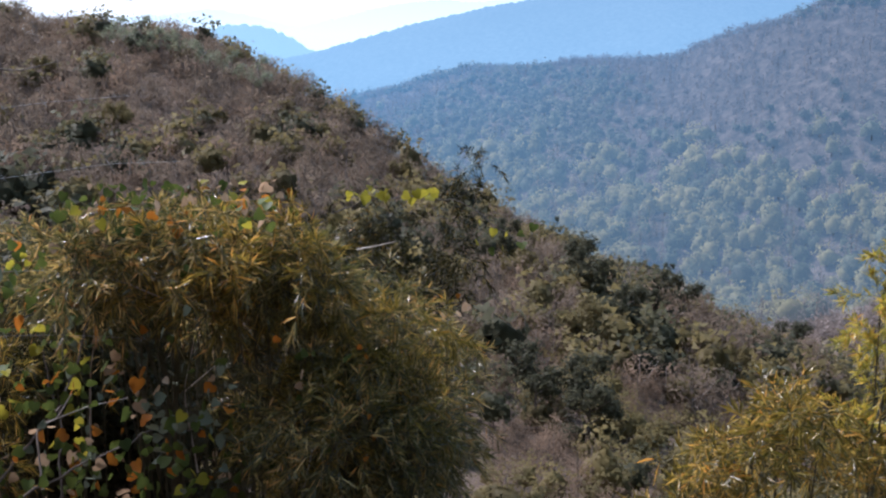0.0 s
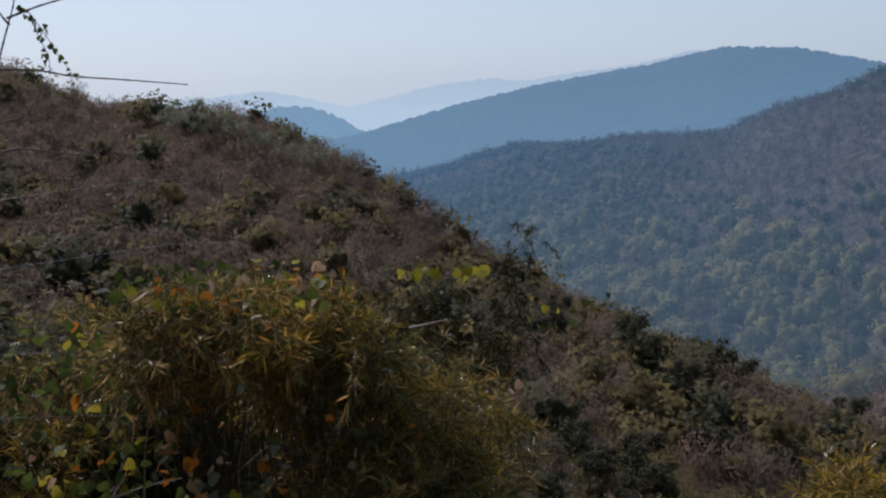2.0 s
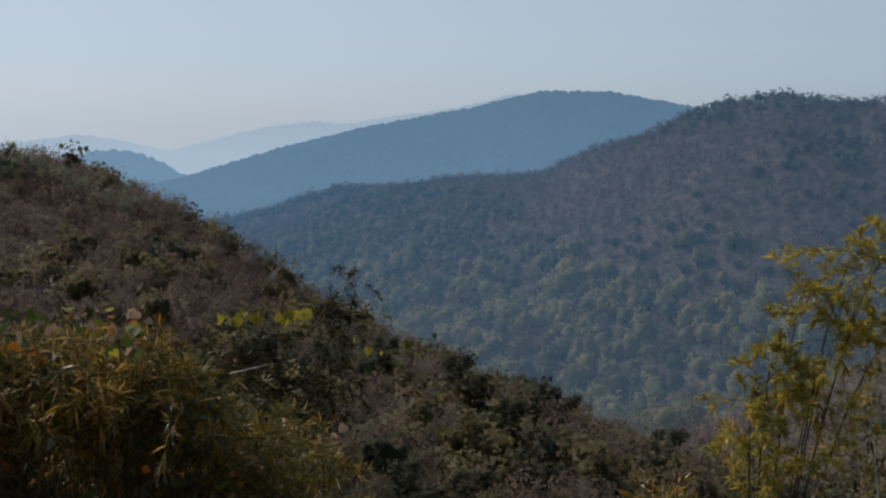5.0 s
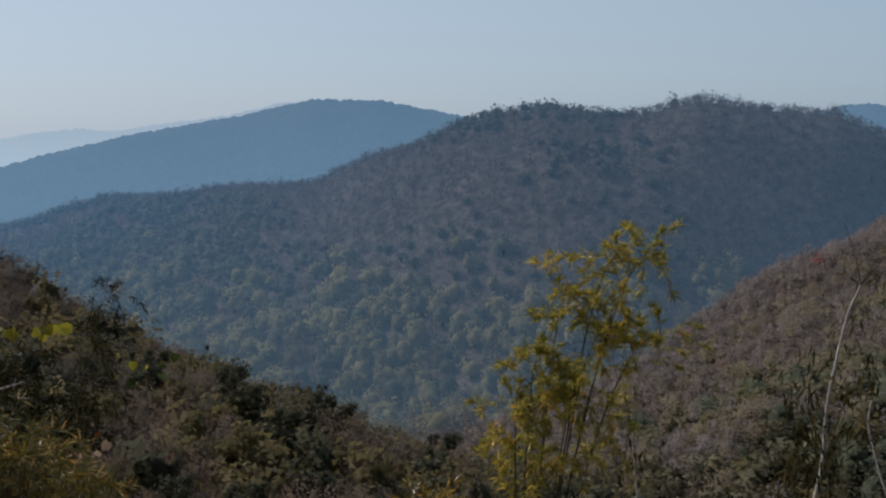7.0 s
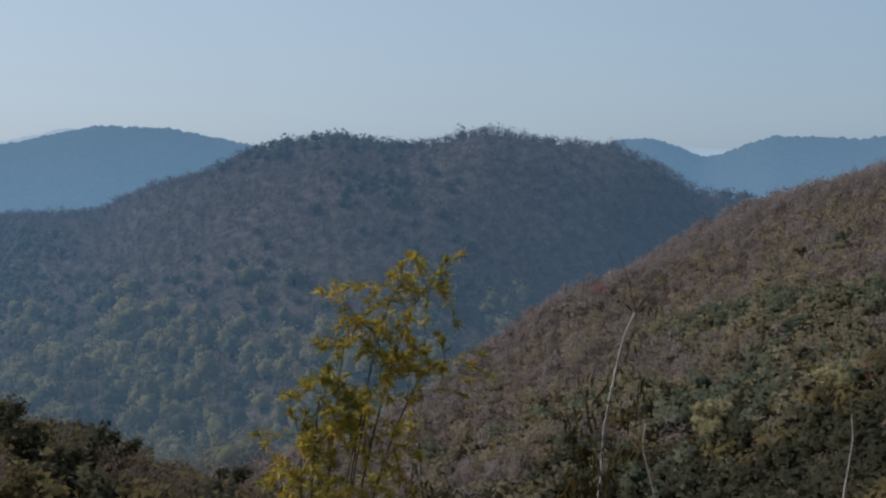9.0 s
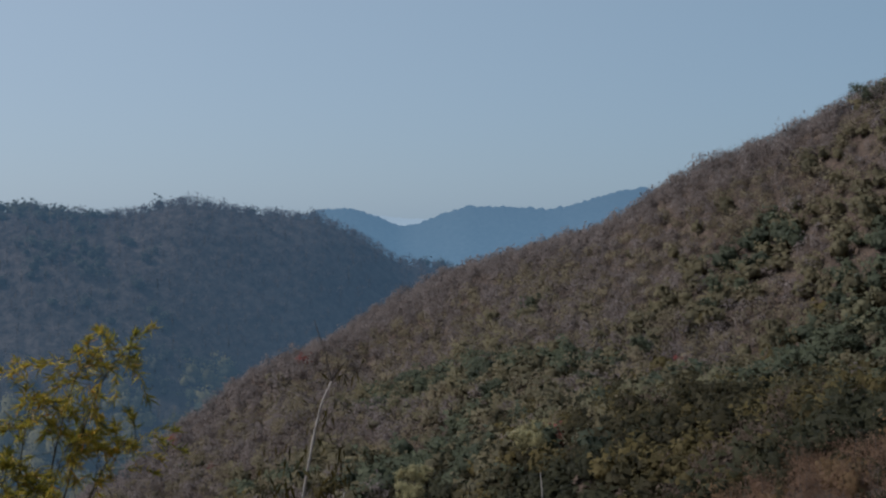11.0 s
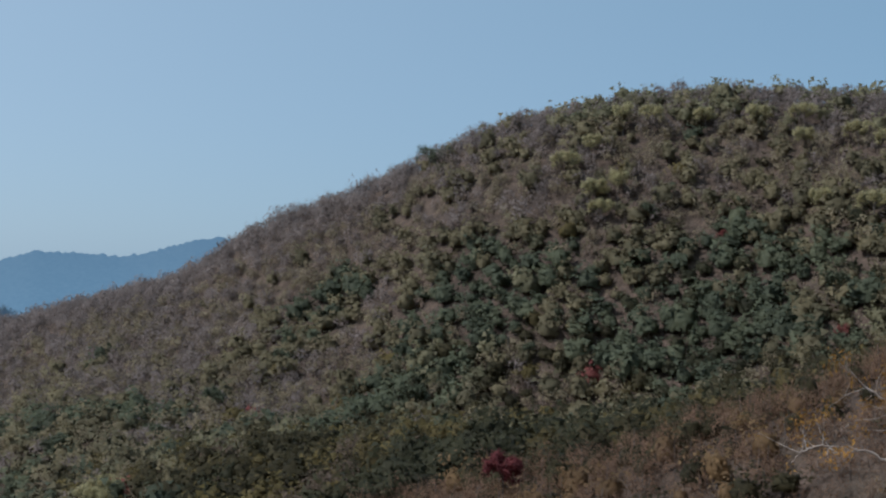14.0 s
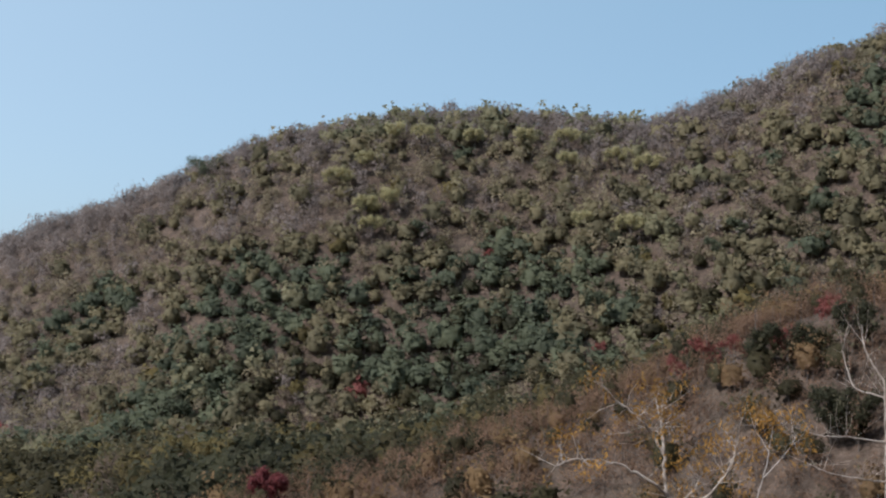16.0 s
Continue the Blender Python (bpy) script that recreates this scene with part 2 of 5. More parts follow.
GREY_BARK = bark("weathered_grey_bark", (0.11, 0.085, 0.075), (0.22, 0.18, 0.155))
BARK = bark("grey_brown_bark", (0.07, 0.055, 0.045), (0.17, 0.14, 0.12))
MOTTLED_BARK = bark("mottled_grey_bark", (0.18, 0.14, 0.115), (0.58, 0.50, 0.43), 3.0)
WHITE_BARK = bark("pale_bark", (0.32, 0.28, 0.25), (0.62, 0.56, 0.52))
CULM = bark("bamboo_culm", (0.03, 0.025, 0.012), (0.085, 0.068, 0.03), 14.0)
def blade_paint(name, stops, gloss, through=0.33):
    """Bamboo leaves: mostly one colour, some gone to straw, with a soft sheen."""
    def build(t, p, out):
        g = t.nodes.new("ShaderNodeNewGeometry")
        leaf = ramp(t, g.outputs["Random Per Island"], stops)
        c = mixed(t, 0.8, leaf, ramp(t, noise_of(t, 2.0, 2.0), [(0.35, (0.5, 0.55, 0.45)), (0.65, (1.25, 1.1, 0.95))]), "MULTIPLY")
        link(t, c, p.inputs["Base Color"])
        p.inputs["Roughness"].default_value = 0.3
        p.inputs["Specular IOR Level"].default_value = gloss
        tr = t.nodes.new("ShaderNodeBsdfTranslucent")
        link(t, c, tr.inputs["Color"])
        m = t.nodes.new("ShaderNodeMixShader")
        m.inputs[0].default_value = through
        link(t, p.outputs[0], m.inputs[1])
        link(t, tr.outputs[0], m.inputs[2])
        link(t, m.outputs[0], out.inputs["Surface"])
    return material(name, build)


BAMBOO = blade_paint("bamboo_leaves", [(0.0, (0.03, 0.034, 0.012)), (0.4, (0.10, 0.098, 0.032)), (0.72, (0.25, 0.205, 0.065)), (0.92, (0.52, 0.38, 0.15)), (1.0, (0.54, 0.27, 0.07))], 0.5, 0.45)
# olive leaves, darkened to paint in the shade of the thicket's hollow
BAMBOO_OLIVE_SHADED = blade_paint("shaded_olive_bamboo_leaves", [(0.0, (0.008, 0.009, 0.003)), (0.55, (0.024, 0.024, 0.007)), (0.85, (0.07, 0.062, 0.016)), (0.97, (0.2, 0.145, 0.042)), (1.0, (0.34, 0.19, 0.055))], 0.1, 0.25)
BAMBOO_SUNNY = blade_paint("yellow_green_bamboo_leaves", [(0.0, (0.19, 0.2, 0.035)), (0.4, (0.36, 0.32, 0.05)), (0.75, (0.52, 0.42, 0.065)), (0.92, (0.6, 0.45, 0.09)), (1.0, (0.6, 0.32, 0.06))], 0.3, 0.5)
HANGING = foliage("olive_brown_bamboo_leaves", (0.03, 0.025, 0.008), (0.06, 0.048, 0.013), (0.115, 0.08, 0.02), 1.5, 0.4)
AUTUMN = foliage("orange_yellow_leaves", (0.26, 0.135, 0.035), (0.38, 0.20, 0.048), (0.48, 0.27, 0.07), 1.5, 0.45)
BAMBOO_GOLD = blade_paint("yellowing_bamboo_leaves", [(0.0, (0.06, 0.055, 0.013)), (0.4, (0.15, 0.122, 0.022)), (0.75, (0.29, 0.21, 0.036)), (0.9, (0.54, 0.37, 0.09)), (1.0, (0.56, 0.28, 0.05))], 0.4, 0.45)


# ---- mesh helpers ----
def mesh(name, verts, faces, mats, parent=None, index=None, smooth=False):
    """An object from arrays of corners and of faces that all have the same number of corners."""
    verts, faces = np.asarray(verts, np.float32), np.asarray(faces, np.int32)
    me = bpy.data.meshes.new(name)
    n, k = faces.shape
    me.vertices.add(len(verts))
    me.vertices.foreach_set("co", verts.ravel())
    me.loops.add(n * k)
    me.loops.foreach_set("vertex_index", faces.ravel())
    me.polygons.add(n)
    me.polygons.foreach_set("loop_start", np.arange(0, n * k, k, dtype=np.int32))
    me.polygons.foreach_set("loop_total", np.full(n, k, np.int32))
    for m in (mats if isinstance(mats, (list, tuple)) else [mats]):
        me.materials.append(m)
    if index is not None:
        me.polygons.foreach_set("material_index", np.asarray(index, np.int32))
    if smooth:
        me.polygons.foreach_set("use_smooth", np.ones(n, bool))
    me.update(calc_edges=True)
    ob = new(name, me)
    if parent:
        ob.parent = parent
    return ob


def thing(name, at, label, category, group="", kind=""):
    ob = new(name)
    ob.location = at
    ob.empty_display_size = 0.2
    return tagged(ob, label, category, group, kind)


def unit(v):
    return v / (np.linalg.norm(v, axis=-1, keepdims=True) + 1e-9)


def tube(points, radii, sides=6):
    """Corners and four-cornered faces of a tapered tube along points."""
    pts = np.asarray(points, float)
    tan = unit(np.gradient(pts, axis=0))
    up = np.array([0.31, 0.17, 0.94])
    a = unit(np.cross(tan, up))
    b = np.cross(tan, a)
    ang = np.arange(sides) * 2 * math.pi / sides
    ring = np.cos(ang)[None, :, None] * a[:, None] + np.sin(ang)[None, :, None] * b[:, None]
    v = (pts[:, None] + ring * np.asarray(radii, float)[:, None, None]).reshape(-1, 3)
    i, j = np.meshgrid(np.arange(len(pts) - 1), np.arange(sides), indexing="ij")
    k = (j + 1) % sides
    f = np.stack([i * sides + j, i * sides + k, (i + 1) * sides + k, (i + 1) * sides + j], -1).reshape(-1, 4)
    return v, f


def join(pieces):
    """One pair of corners and faces from several."""
    vs, fs, n = [], [], 0
    for v, f in pieces:
        vs.append(v)
        fs.append(f + n)
        n += len(v)
    return np.concatenate(vs), np.concatenate(fs)


# ---- ground: one sheet out to the horizon ----
# each fold of the land: azimuth, elevation of its woods' top as seen from the path, range
SPUR = np.array([(95, 5, 250), (80, 3, 250), (70, 1.4, 240), (66, -.4, 235), (61, -1.0, 230), (57.5, -2.2, 225), (53, -4.4, 215), (50, -6.8, 210), (46.5, -8.6, 205), (43, -10.1, 195),
                 (38.5, -12.1, 185), (35, -14.2, 175), (31.5, -15.6, 165), (28, -18, 158), (22, -21, 150), (10, -20, 130), (3, -14.5, 122), (-1.3, -12.2, 118)])
BANK = np.array([(-4.4, -10.6, 116), (-7, -9.2, 115), (-11, -8.2, 114), (-16, -7.6, 112), (-20, -6.5, 110), (-24, -5, 108), (-27.5, -3.8, 106), (-30, -2.4, 105),
                 (-32.5, -.8, 104), (-34, 0, 103), (-37.5, 1.8, 102), (-40.5, 2.8, 101), (-48, 5, 100), (-70, 9, 100)])
SHOULDER = np.array([(95, -22, 260), (50, -19, 262), (36, -15.6, 268), (32, -14.3, 275), (28.4, -12.9, 285), (25, -11.2, 300), (22.5, -9.8, 315), (20.4, -8.4, 332), (17.3, -6.3, 365), (12.7, -3.9, 420), (9, -2.1, 425),
                     (5.6, -.9, 410), (3, 0, 400), (1.4, .6, 390), (-1.2, 2, 370), (-5.3, 3.7, 345), (-8.6, 5.4, 330), (-10.2, 6.4, 325), (-11.8, 7.2, 320), (-13.9, 8.1, 315), (-15.9, 8.4, 310), (-17.7, 8.8, 308), (-19.2, 8.8, 305),
                     (-26.6, 8.7, 300), (-30, 8.4, 298), (-32.4, 9.4, 296), (-35, 10.5, 294), (-37, 11.6, 292), (-40, 12.6, 290), (-48, 14, 290), (-70, 16, 290)])
DALE = np.array([(95, -12, 420), (50, -13, 400), (30, -14.5, 360), (26, -13.5, 370), (20, -12, 410), (12, -8, 500), (5, -7, 520), (-10, -3, 480), (-70, 0, 450)])
HILL = np.array([(95, -5, 900), (60, -5, 880), (53, -4.2, 850), (48, -3, 800), (42.7, -2.5, 720), (38.3, -2.3, 660), (36.5, -1.5, 640), (34.4, -.8, 620), (31.8, .2, 600), (30.5, .5, 590),
                 (27.7, .9, 575), (24.4, .6, 570), (21.2, 1.3, 565), (18.7, .9, 562), (15, .6, 560), (13.5, 0, 562), (12.2, -.7, 565), (11.3, -1.4, 570), (9, -1.9, 580), (5, -3, 600), (-70, -3, 650)])
EYE = 1.6


def fold(table, az):
    t = table[::-1]
    return np.interp(az, t[:, 0], t[:, 1]), np.interp(az, t[:, 0], t[:, 2])


def knots(az):
    """Ranges and heights of the ground's bends along each azimuth."""
    az = np.asarray(az, float)
    e1, r1 = fold(np.concatenate([SPUR, BANK]), az)
    e2, r2 = fold(SHOULDER, az)
    ed, rd = fold(DALE, az)
    e3, r3 = fold(HILL, az)
    high = lambda e, r, tree: EYE + r * np.tan(np.radians(e)) - tree
    z1, z2, zd, z3 = high(e1, r1, 4.2), high(e2, r2, 4.5), high(ed, rd, 5.0), high(e3, r3, 5.0)
    rv = (r1 + r2) / 2
    ease = lambda a, b: np.clip((az - a) / (b - a), 0, 1)
    open_slope = ease(-6, 6) * (1 - ease(27, 37))      # where the near fold has no crest of its own
    zv = np.minimum(z1, z2) - 7
    zv = zv * (1 - open_slope) + (0.55 * z1 + 0.45 * z2 - 4) * open_slope
    one = np.ones_like(az)
    r = np.stack([0 * one, 2.2 * one, 10 * one, 55 * one, r1, rv, r2, rd, r3, r3 * 1.35, 2600 * one, 4900 * one], -1)
    z = np.stack([0 * one, 0 * one, -3.9 * one, -24 * one, z1, zv, z2, zd, z3, -115 * one, -330 * one, -430 * one], -1)
    return r, z


def ground_z(az, r):
    """Height of the ground; az and r are arrays of one shape."""
    az, r = np.asarray(az, float), np.asarray(r, float)
    kr, kz = knots(az)
    h = np.diff(kr, axis=-1)
    s = np.diff(kz, axis=-1) / h
    d = np.zeros_like(kr)
    same = s[..., :-1] * s[..., 1:] > 0
    d[..., 1:-1] = np.where(same, 2 * s[..., :-1] * s[..., 1:] / np.where(same, s[..., :-1] + s[..., 1:], 1), 0)
    i = np.clip((r[..., None] >= kr).sum(-1) - 1, 0, kr.shape[-1] - 2)
    pick = lambda a, j: np.take_along_axis(a, j[..., None], -1)[..., 0]
    t = (r - pick(kr, i)) / pick(h, i)
    a, b, da, db = pick(kz, i), pick(kz, i + 1), pick(d, i) * pick(h, i), pick(d, i + 1) * pick(h, i)
    z = a * (2 * t ** 3 - 3 * t ** 2 + 1) + da * (t ** 3 - 2 * t ** 2 + t) + b * (3 * t ** 2 - 2 * t ** 3) + db * (t ** 3 - t ** 2)
    x, y = -r * np.sin(np.radians(az)), r * np.cos(np.radians(az))
    soft = np.clip(r / 120, 0, 1)
    return z + soft * (1.2 * np.sin(x / 17 + 1.3 * np.sin(y / 23)) + 1.0 * np.sin(y / 13 + 1.7 * np.sin(x / 29)))


def ground_at(az, r):
    return polar(az, r, float(ground_z(az, r)))


def sheet():
    az = np.concatenate([np.arange(-70, 95.01, 0.5), np.linspace(100, 285, 38)])
    r = np.concatenate([np.linspace(0.001, 12, 16), np.linspace(14, 120, 34), np.linspace(124, 1000, 126), np.geomspace(1040, 4880, 16)])
    A, Rr = np.meshgrid(az, r, indexing="ij")
    # unseen land behind the path, made to climb steeply to block skylight from there
    Z = ground_z(np.clip(A, -70, 95), Rr)
    back = np.clip(np.minimum(A - 95, 290 - A) / 40, 0, 1)
    Z = np.where(A > 95, Z * (1 - back) + back * np.minimum(np.maximum(Rr - 3.5, 0) * 0.85, 160), Z)
    a = np.radians(A)
    v = np.stack([-Rr * np.sin(a), Rr * np.cos(a), Z], -1).reshape(-1, 3)
    n, m = A.shape
    i, j = np.meshgrid(np.arange(n), np.arange(m - 1), indexing="ij")
    k = (i + 1) % n
    f = np.stack([i * m + j, i * m + j + 1, k * m + j + 1, k * m + j], -1).reshape(-1, 4)
    return tagged(mesh("ground", v, f, SOIL, smooth=True), "leaf-littered brown earth of the wooded hills", "ground", kind="structure")


sheet()


# ---- backdrop: ridges too far to shift ----
def ridge(table, r, depth, mat, label, bump, low=-6.0):
    t = np.array(table, float)[::-1]
    rng = np.random.default_rng(int(r))
    az = np.arange(t[0, 0] - 4, t[-1, 0] + 4, 0.045)
    el = np.interp(az, t[:, 0], t[:, 1], left=None, right=None)
    el = np.where(az < t[0, 0], t[0, 1] - (t[0, 0] - az) * 0.3, el)
    el = np.where(az > t[-1, 0], t[-1, 1] - (az - t[-1, 0]) * 0.3, el)
    el = np.convolve(np.pad(el, 12, "edge"), np.ones(25) / 25, "valid")
    rows = np.concatenate([np.linspace(0, 1, 18), [1.12, 1.4]])
    v, lump = [], 0
    blur = np.array([0.3, 0.7, 1, 0.7, 0.3]) / 1.8
    a = np.radians(az)
    zt, zl = r * np.tan(np.radians(el)), r * np.tan(radians(low))
    for s in rows:
        lump = 0.5 * lump + 0.6 * np.convolve(rng.normal(0, 1, len(az) + 4), blur, "valid")
        z = zl + (zt - zl) * (1 - (1 - min(s, 1.0)) ** 1.4) - max(0, s - 1) * 0.8 * depth + bump * lump * (1.0 if s > 0.95 else 0.0)
        rr = r - depth * (1 - s)
        v.append(np.stack([-rr * np.sin(a), rr * np.cos(a), EYE + z], -1))
    v = np.array(v)
    n, m = v.shape[:2]
    i, j = np.meshgrid(np.arange(n - 1), np.arange(m - 1), indexing="ij")
    f = np.stack([i * m + j, i * m + j + 1, (i + 1) * m + j + 1, (i + 1) * m + j], -1).reshape(-1, 4)
    return tagged(mesh("backdrop", v.reshape(-1, 3), f, mat), label, "ridge", kind="structure")


# first colour of each is emitted: haze painted onto the ridge itself
BLUE_NEAR = distance("painted_haze_ridge", (0.052, 0.098, 0.141), (0.055, 0.062, 0.06), 0.35)
BLUE_MID = distance("deeper_painted_haze_ridge", (0.08, 0.135, 0.18), (0.05, 0.06, 0.06), 0.2)
BLUE_FAR = distance("deepest_painted_haze_ridge", (0.20, 0.25, 0.28), (0.04, 0.05, 0.05), 0.2)
ridge([(62, -3.6), (58, -2.9), (54.6, -2.3), (51, -1.25), (46.5, -.22), (42, .48), (38.5, 1.25), (35.4, 1.15), (31.4, .35), (28, -1.5)], 1300, 500, BLUE_NEAR, "wooded ridge tinted blue by painted haze", 0.9)
ridge([(62, -1.8), (59.7, -1.3), (58.1, -1.0), (56.6, -1.2), (55.6, -1.7), (54.6, -2.3), (52, -3.5)], 1700, 400, BLUE_MID, "low blue hill with painted haze", 1.6)
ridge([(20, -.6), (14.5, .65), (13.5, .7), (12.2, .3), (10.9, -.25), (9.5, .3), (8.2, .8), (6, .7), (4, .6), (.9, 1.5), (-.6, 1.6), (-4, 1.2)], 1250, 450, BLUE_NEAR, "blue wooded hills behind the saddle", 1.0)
ridge([(56, -1.3), (53, -.6), (51, -.15), (48.8, .05), (46.4, -.15), (42, -1)], 2500, 500, BLUE_FAR, "pale blue ridge fading into painted haze", 1.5)
ridge([(48, -.2), (45.3, .2), (42.2, .55), (39.7, 1.15), (39, 1.1), (37, .2)], 2900, 500, BLUE_FAR, "pale blue peak fading into painted haze", 1.5)
ridge([(64, -.8), (60.6, -.5), (59.4, -.3), (57.6, -.6), (55.6, -1.1), (52, -1.6)], 3300, 500, BLUE_FAR, "faint pale ridge with painted haze", 1.5)
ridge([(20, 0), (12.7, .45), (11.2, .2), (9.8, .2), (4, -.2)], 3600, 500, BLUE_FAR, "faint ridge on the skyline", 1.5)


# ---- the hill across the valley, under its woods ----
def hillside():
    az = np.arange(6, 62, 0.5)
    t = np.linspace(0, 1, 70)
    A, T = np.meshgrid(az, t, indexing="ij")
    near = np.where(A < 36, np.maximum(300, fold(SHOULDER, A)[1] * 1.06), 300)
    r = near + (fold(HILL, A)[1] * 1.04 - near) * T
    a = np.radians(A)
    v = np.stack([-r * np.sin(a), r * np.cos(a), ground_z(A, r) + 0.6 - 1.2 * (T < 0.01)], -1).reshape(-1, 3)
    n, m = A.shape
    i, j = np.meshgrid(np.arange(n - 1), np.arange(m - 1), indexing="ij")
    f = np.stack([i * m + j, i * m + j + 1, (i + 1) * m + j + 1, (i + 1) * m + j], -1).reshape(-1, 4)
    # the hillside glows with the same painted haze as its woods
    mat = distance("painted_haze_hillside", None, (0.085, 0.07, 0.062))
    return tagged(mesh("backdrop", v, f, mat, smooth=True), "brown leaf-littered hillside with painted blue haze", "hill", kind="structure")


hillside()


# ---- trees ----
def sprays(rng, at, out, size, narrow=1.0):
    """Three-cornered leaf sprays at the points at, facing roughly out."""
    n = len(at)
    nor = unit(out + rng.normal(0, 0.32, (n, 3)))
    u = unit(np.cross(nor, rng.normal(0, 1, (n, 3))))
    v = np.cross(nor, u)
    s = (size * rng.uniform(0.7, 1.4, n))[:, None]
    return np.stack([at - u * s * narrow - v * s * 0.5, at + u * s * narrow - v * s * 0.5, at + v * s * 1.1], 1)


def crown_tris(rng, lobes, per, size, tall=1.0, narrow=1.0):
    """A crown of about unit radius round (0, 0, tall): lobes of leaf sprays, thicker on top, and the way each spray looks."""
    out, ways = [], []
    for _ in range(lobes):
        d = unit(rng.normal(0, 1, 3) * np.array([1, 1, 0.9]))
        d[2] = abs(d[2]) * 1.15 - 0.3
        c = np.array([0, 0, tall]) + d * rng.uniform(0.35, 0.8)
        lr = rng.uniform(0.3, 0.52)
        n = unit(rng.normal(0, 1, (per, 3)) + np.array([0, 0, 0.3]))
        at = c + n * lr * rng.uniform(0.6, 1.1, (per, 1))
        out.append(sprays(rng, at, n, size, narrow))
        ways.append(unit(0.4 * n + unit(at - np.array([0, 0, tall * 0.3])) + np.array([0, 0, 0.8])))
    return np.concatenate(out), np.concatenate(ways)


def twig_tris(rng, n, width):
    """A leafless crown: thin tapering twigs fanning up and out."""
    d = unit(rng.normal(0, 1, (n, 3)) * np.array([0.85, 0.85, 0.5]) + np.array([0, 0, 0.7]))
    a = np.array([0, 0, 0.3]) + d * rng.uniform(0.1, 0.95, (n, 1)) * np.array([0.95, 0.95, 1.25])
    way = unit(d + rng.normal(0, 0.4, (n, 3)))
    b = a + way * rng.uniform(0.25, 0.6, (n, 1))
    side = unit(np.cross(way, rng.normal(0, 1, (n, 3)))) * width
    return np.stack([a - side, a + side, b], 1), unit(d + np.array([0, 0, 0.3]))


def limb_tris(rng, count, w):
    """The bare trunk's upper limbs, forking up and out."""
    out = []
    for k in range(count):
        a, b = rng.uniform(0, 6.28), rng.uniform(0.25, 0.75)
        p0 = np.array([0, 0, rng.uniform(0.25, 0.6)])
        p2 = p0 + np.array([math.cos(a) * b, math.sin(a) * b, rng.uniform(0.5, 0.95)])
        v, f = tube([p0, (p0 + p2) / 2 + (0, 0, -0.06), p2], [w, w * 0.7, w * 0.3], 3)
        out += [v[f[:, [0, 1, 2]]], v[f[:, [0, 2, 3]]]]
    q = np.concatenate(out)
    return q, unit(np.cross(q[:, 1] - q[:, 0], q[:, 2] - q[:, 0]))


def trunk_tris(rng, top, w):
    v, f = tube([(0, 0, -0.5), (rng.normal(0, .08), rng.normal(0, .08), top)], [w, w * 0.5], 3)
    q = np.concatenate([v[f[:, [0, 1, 2]]], v[f[:, [0, 2, 3]]]])
    return q, unit(np.cross(q[:, 1] - q[:, 0], q[:, 2] - q[:, 0]))


def core_dome(rng, wide, tall, around=9, rows=6):
    """The mass of a crown: a dome of billows, open below. Corners, faces and the way each corner looks."""
    th = np.linspace(0.0, 2.2, rows)[1:]
    ph = np.arange(around) * 2 * math.pi / around + rng.uniform(0, 6.28)
    T, P = np.meshgrid(th, ph, indexing="ij")
    P = P + 0.5 * (np.arange(rows - 1) % 2)[:, None] * 2 * math.pi / around
    d = np.concatenate([[(0, 0, 1.0)], np.stack([np.sin(T) * np.cos(P), np.sin(T) * np.sin(P), np.cos(T)], -1).reshape(-1, 3)])
    knobs = unit(rng.normal(0, 1, (6, 3)) + np.array([0, 0, 0.5]))
    r = 0.66 + 0.36 * np.exp(6 * ((d @ knobs.T).max(1) - 1)) + rng.normal(0, 0.13, len(d))
    v = d * (r * wide)[:, None] + np.array([0, 0, tall])
    f = [(0, 1 + k, 1 + (k + 1) % around) for k in range(around)]
    for i in range(rows - 2):
        for k in range(around):
            a, b = 1 + i * around + k, 1 + i * around + (k + 1) % around
            f += [(a, a + around, b + around), (a, b + around, b)]
    f = np.array(f)
    n = np.zeros_like(v)
    fn = np.cross(v[f[:, 1]] - v[f[:, 0]], v[f[:, 2]] - v[f[:, 0]])
    for k in range(3):
        np.add.at(n, f[:, k], fn)
    return v, f, unit(unit(n) + 0.5 * d)


def coat(rng, dome, count, size):
    """Leaf sprays over a dome, standing a little off it, that shade with it."""
    v, f, n = dome
    k = rng.integers(0, len(f), count)
    w = rng.dirichlet((1, 1, 1), count)[:, :, None]
    at, out = (v[f[k]] * w).sum(1), unit((n[f[k]] * w).sum(1))
    q = sprays(rng, at + out * rng.uniform(-0.02, 0.12, (count, 1)), out, size, 0.8)
    return q, unit(out + (0, 0, 0.4) + rng.normal(0, 0.16, (count, 3)))


def soup(q, n):
    """Loose triangles as corners, faces and ways."""
    return q.reshape(-1, 3), np.arange(len(q) * 3).reshape(-1, 3), np.repeat(n, 3, 0)


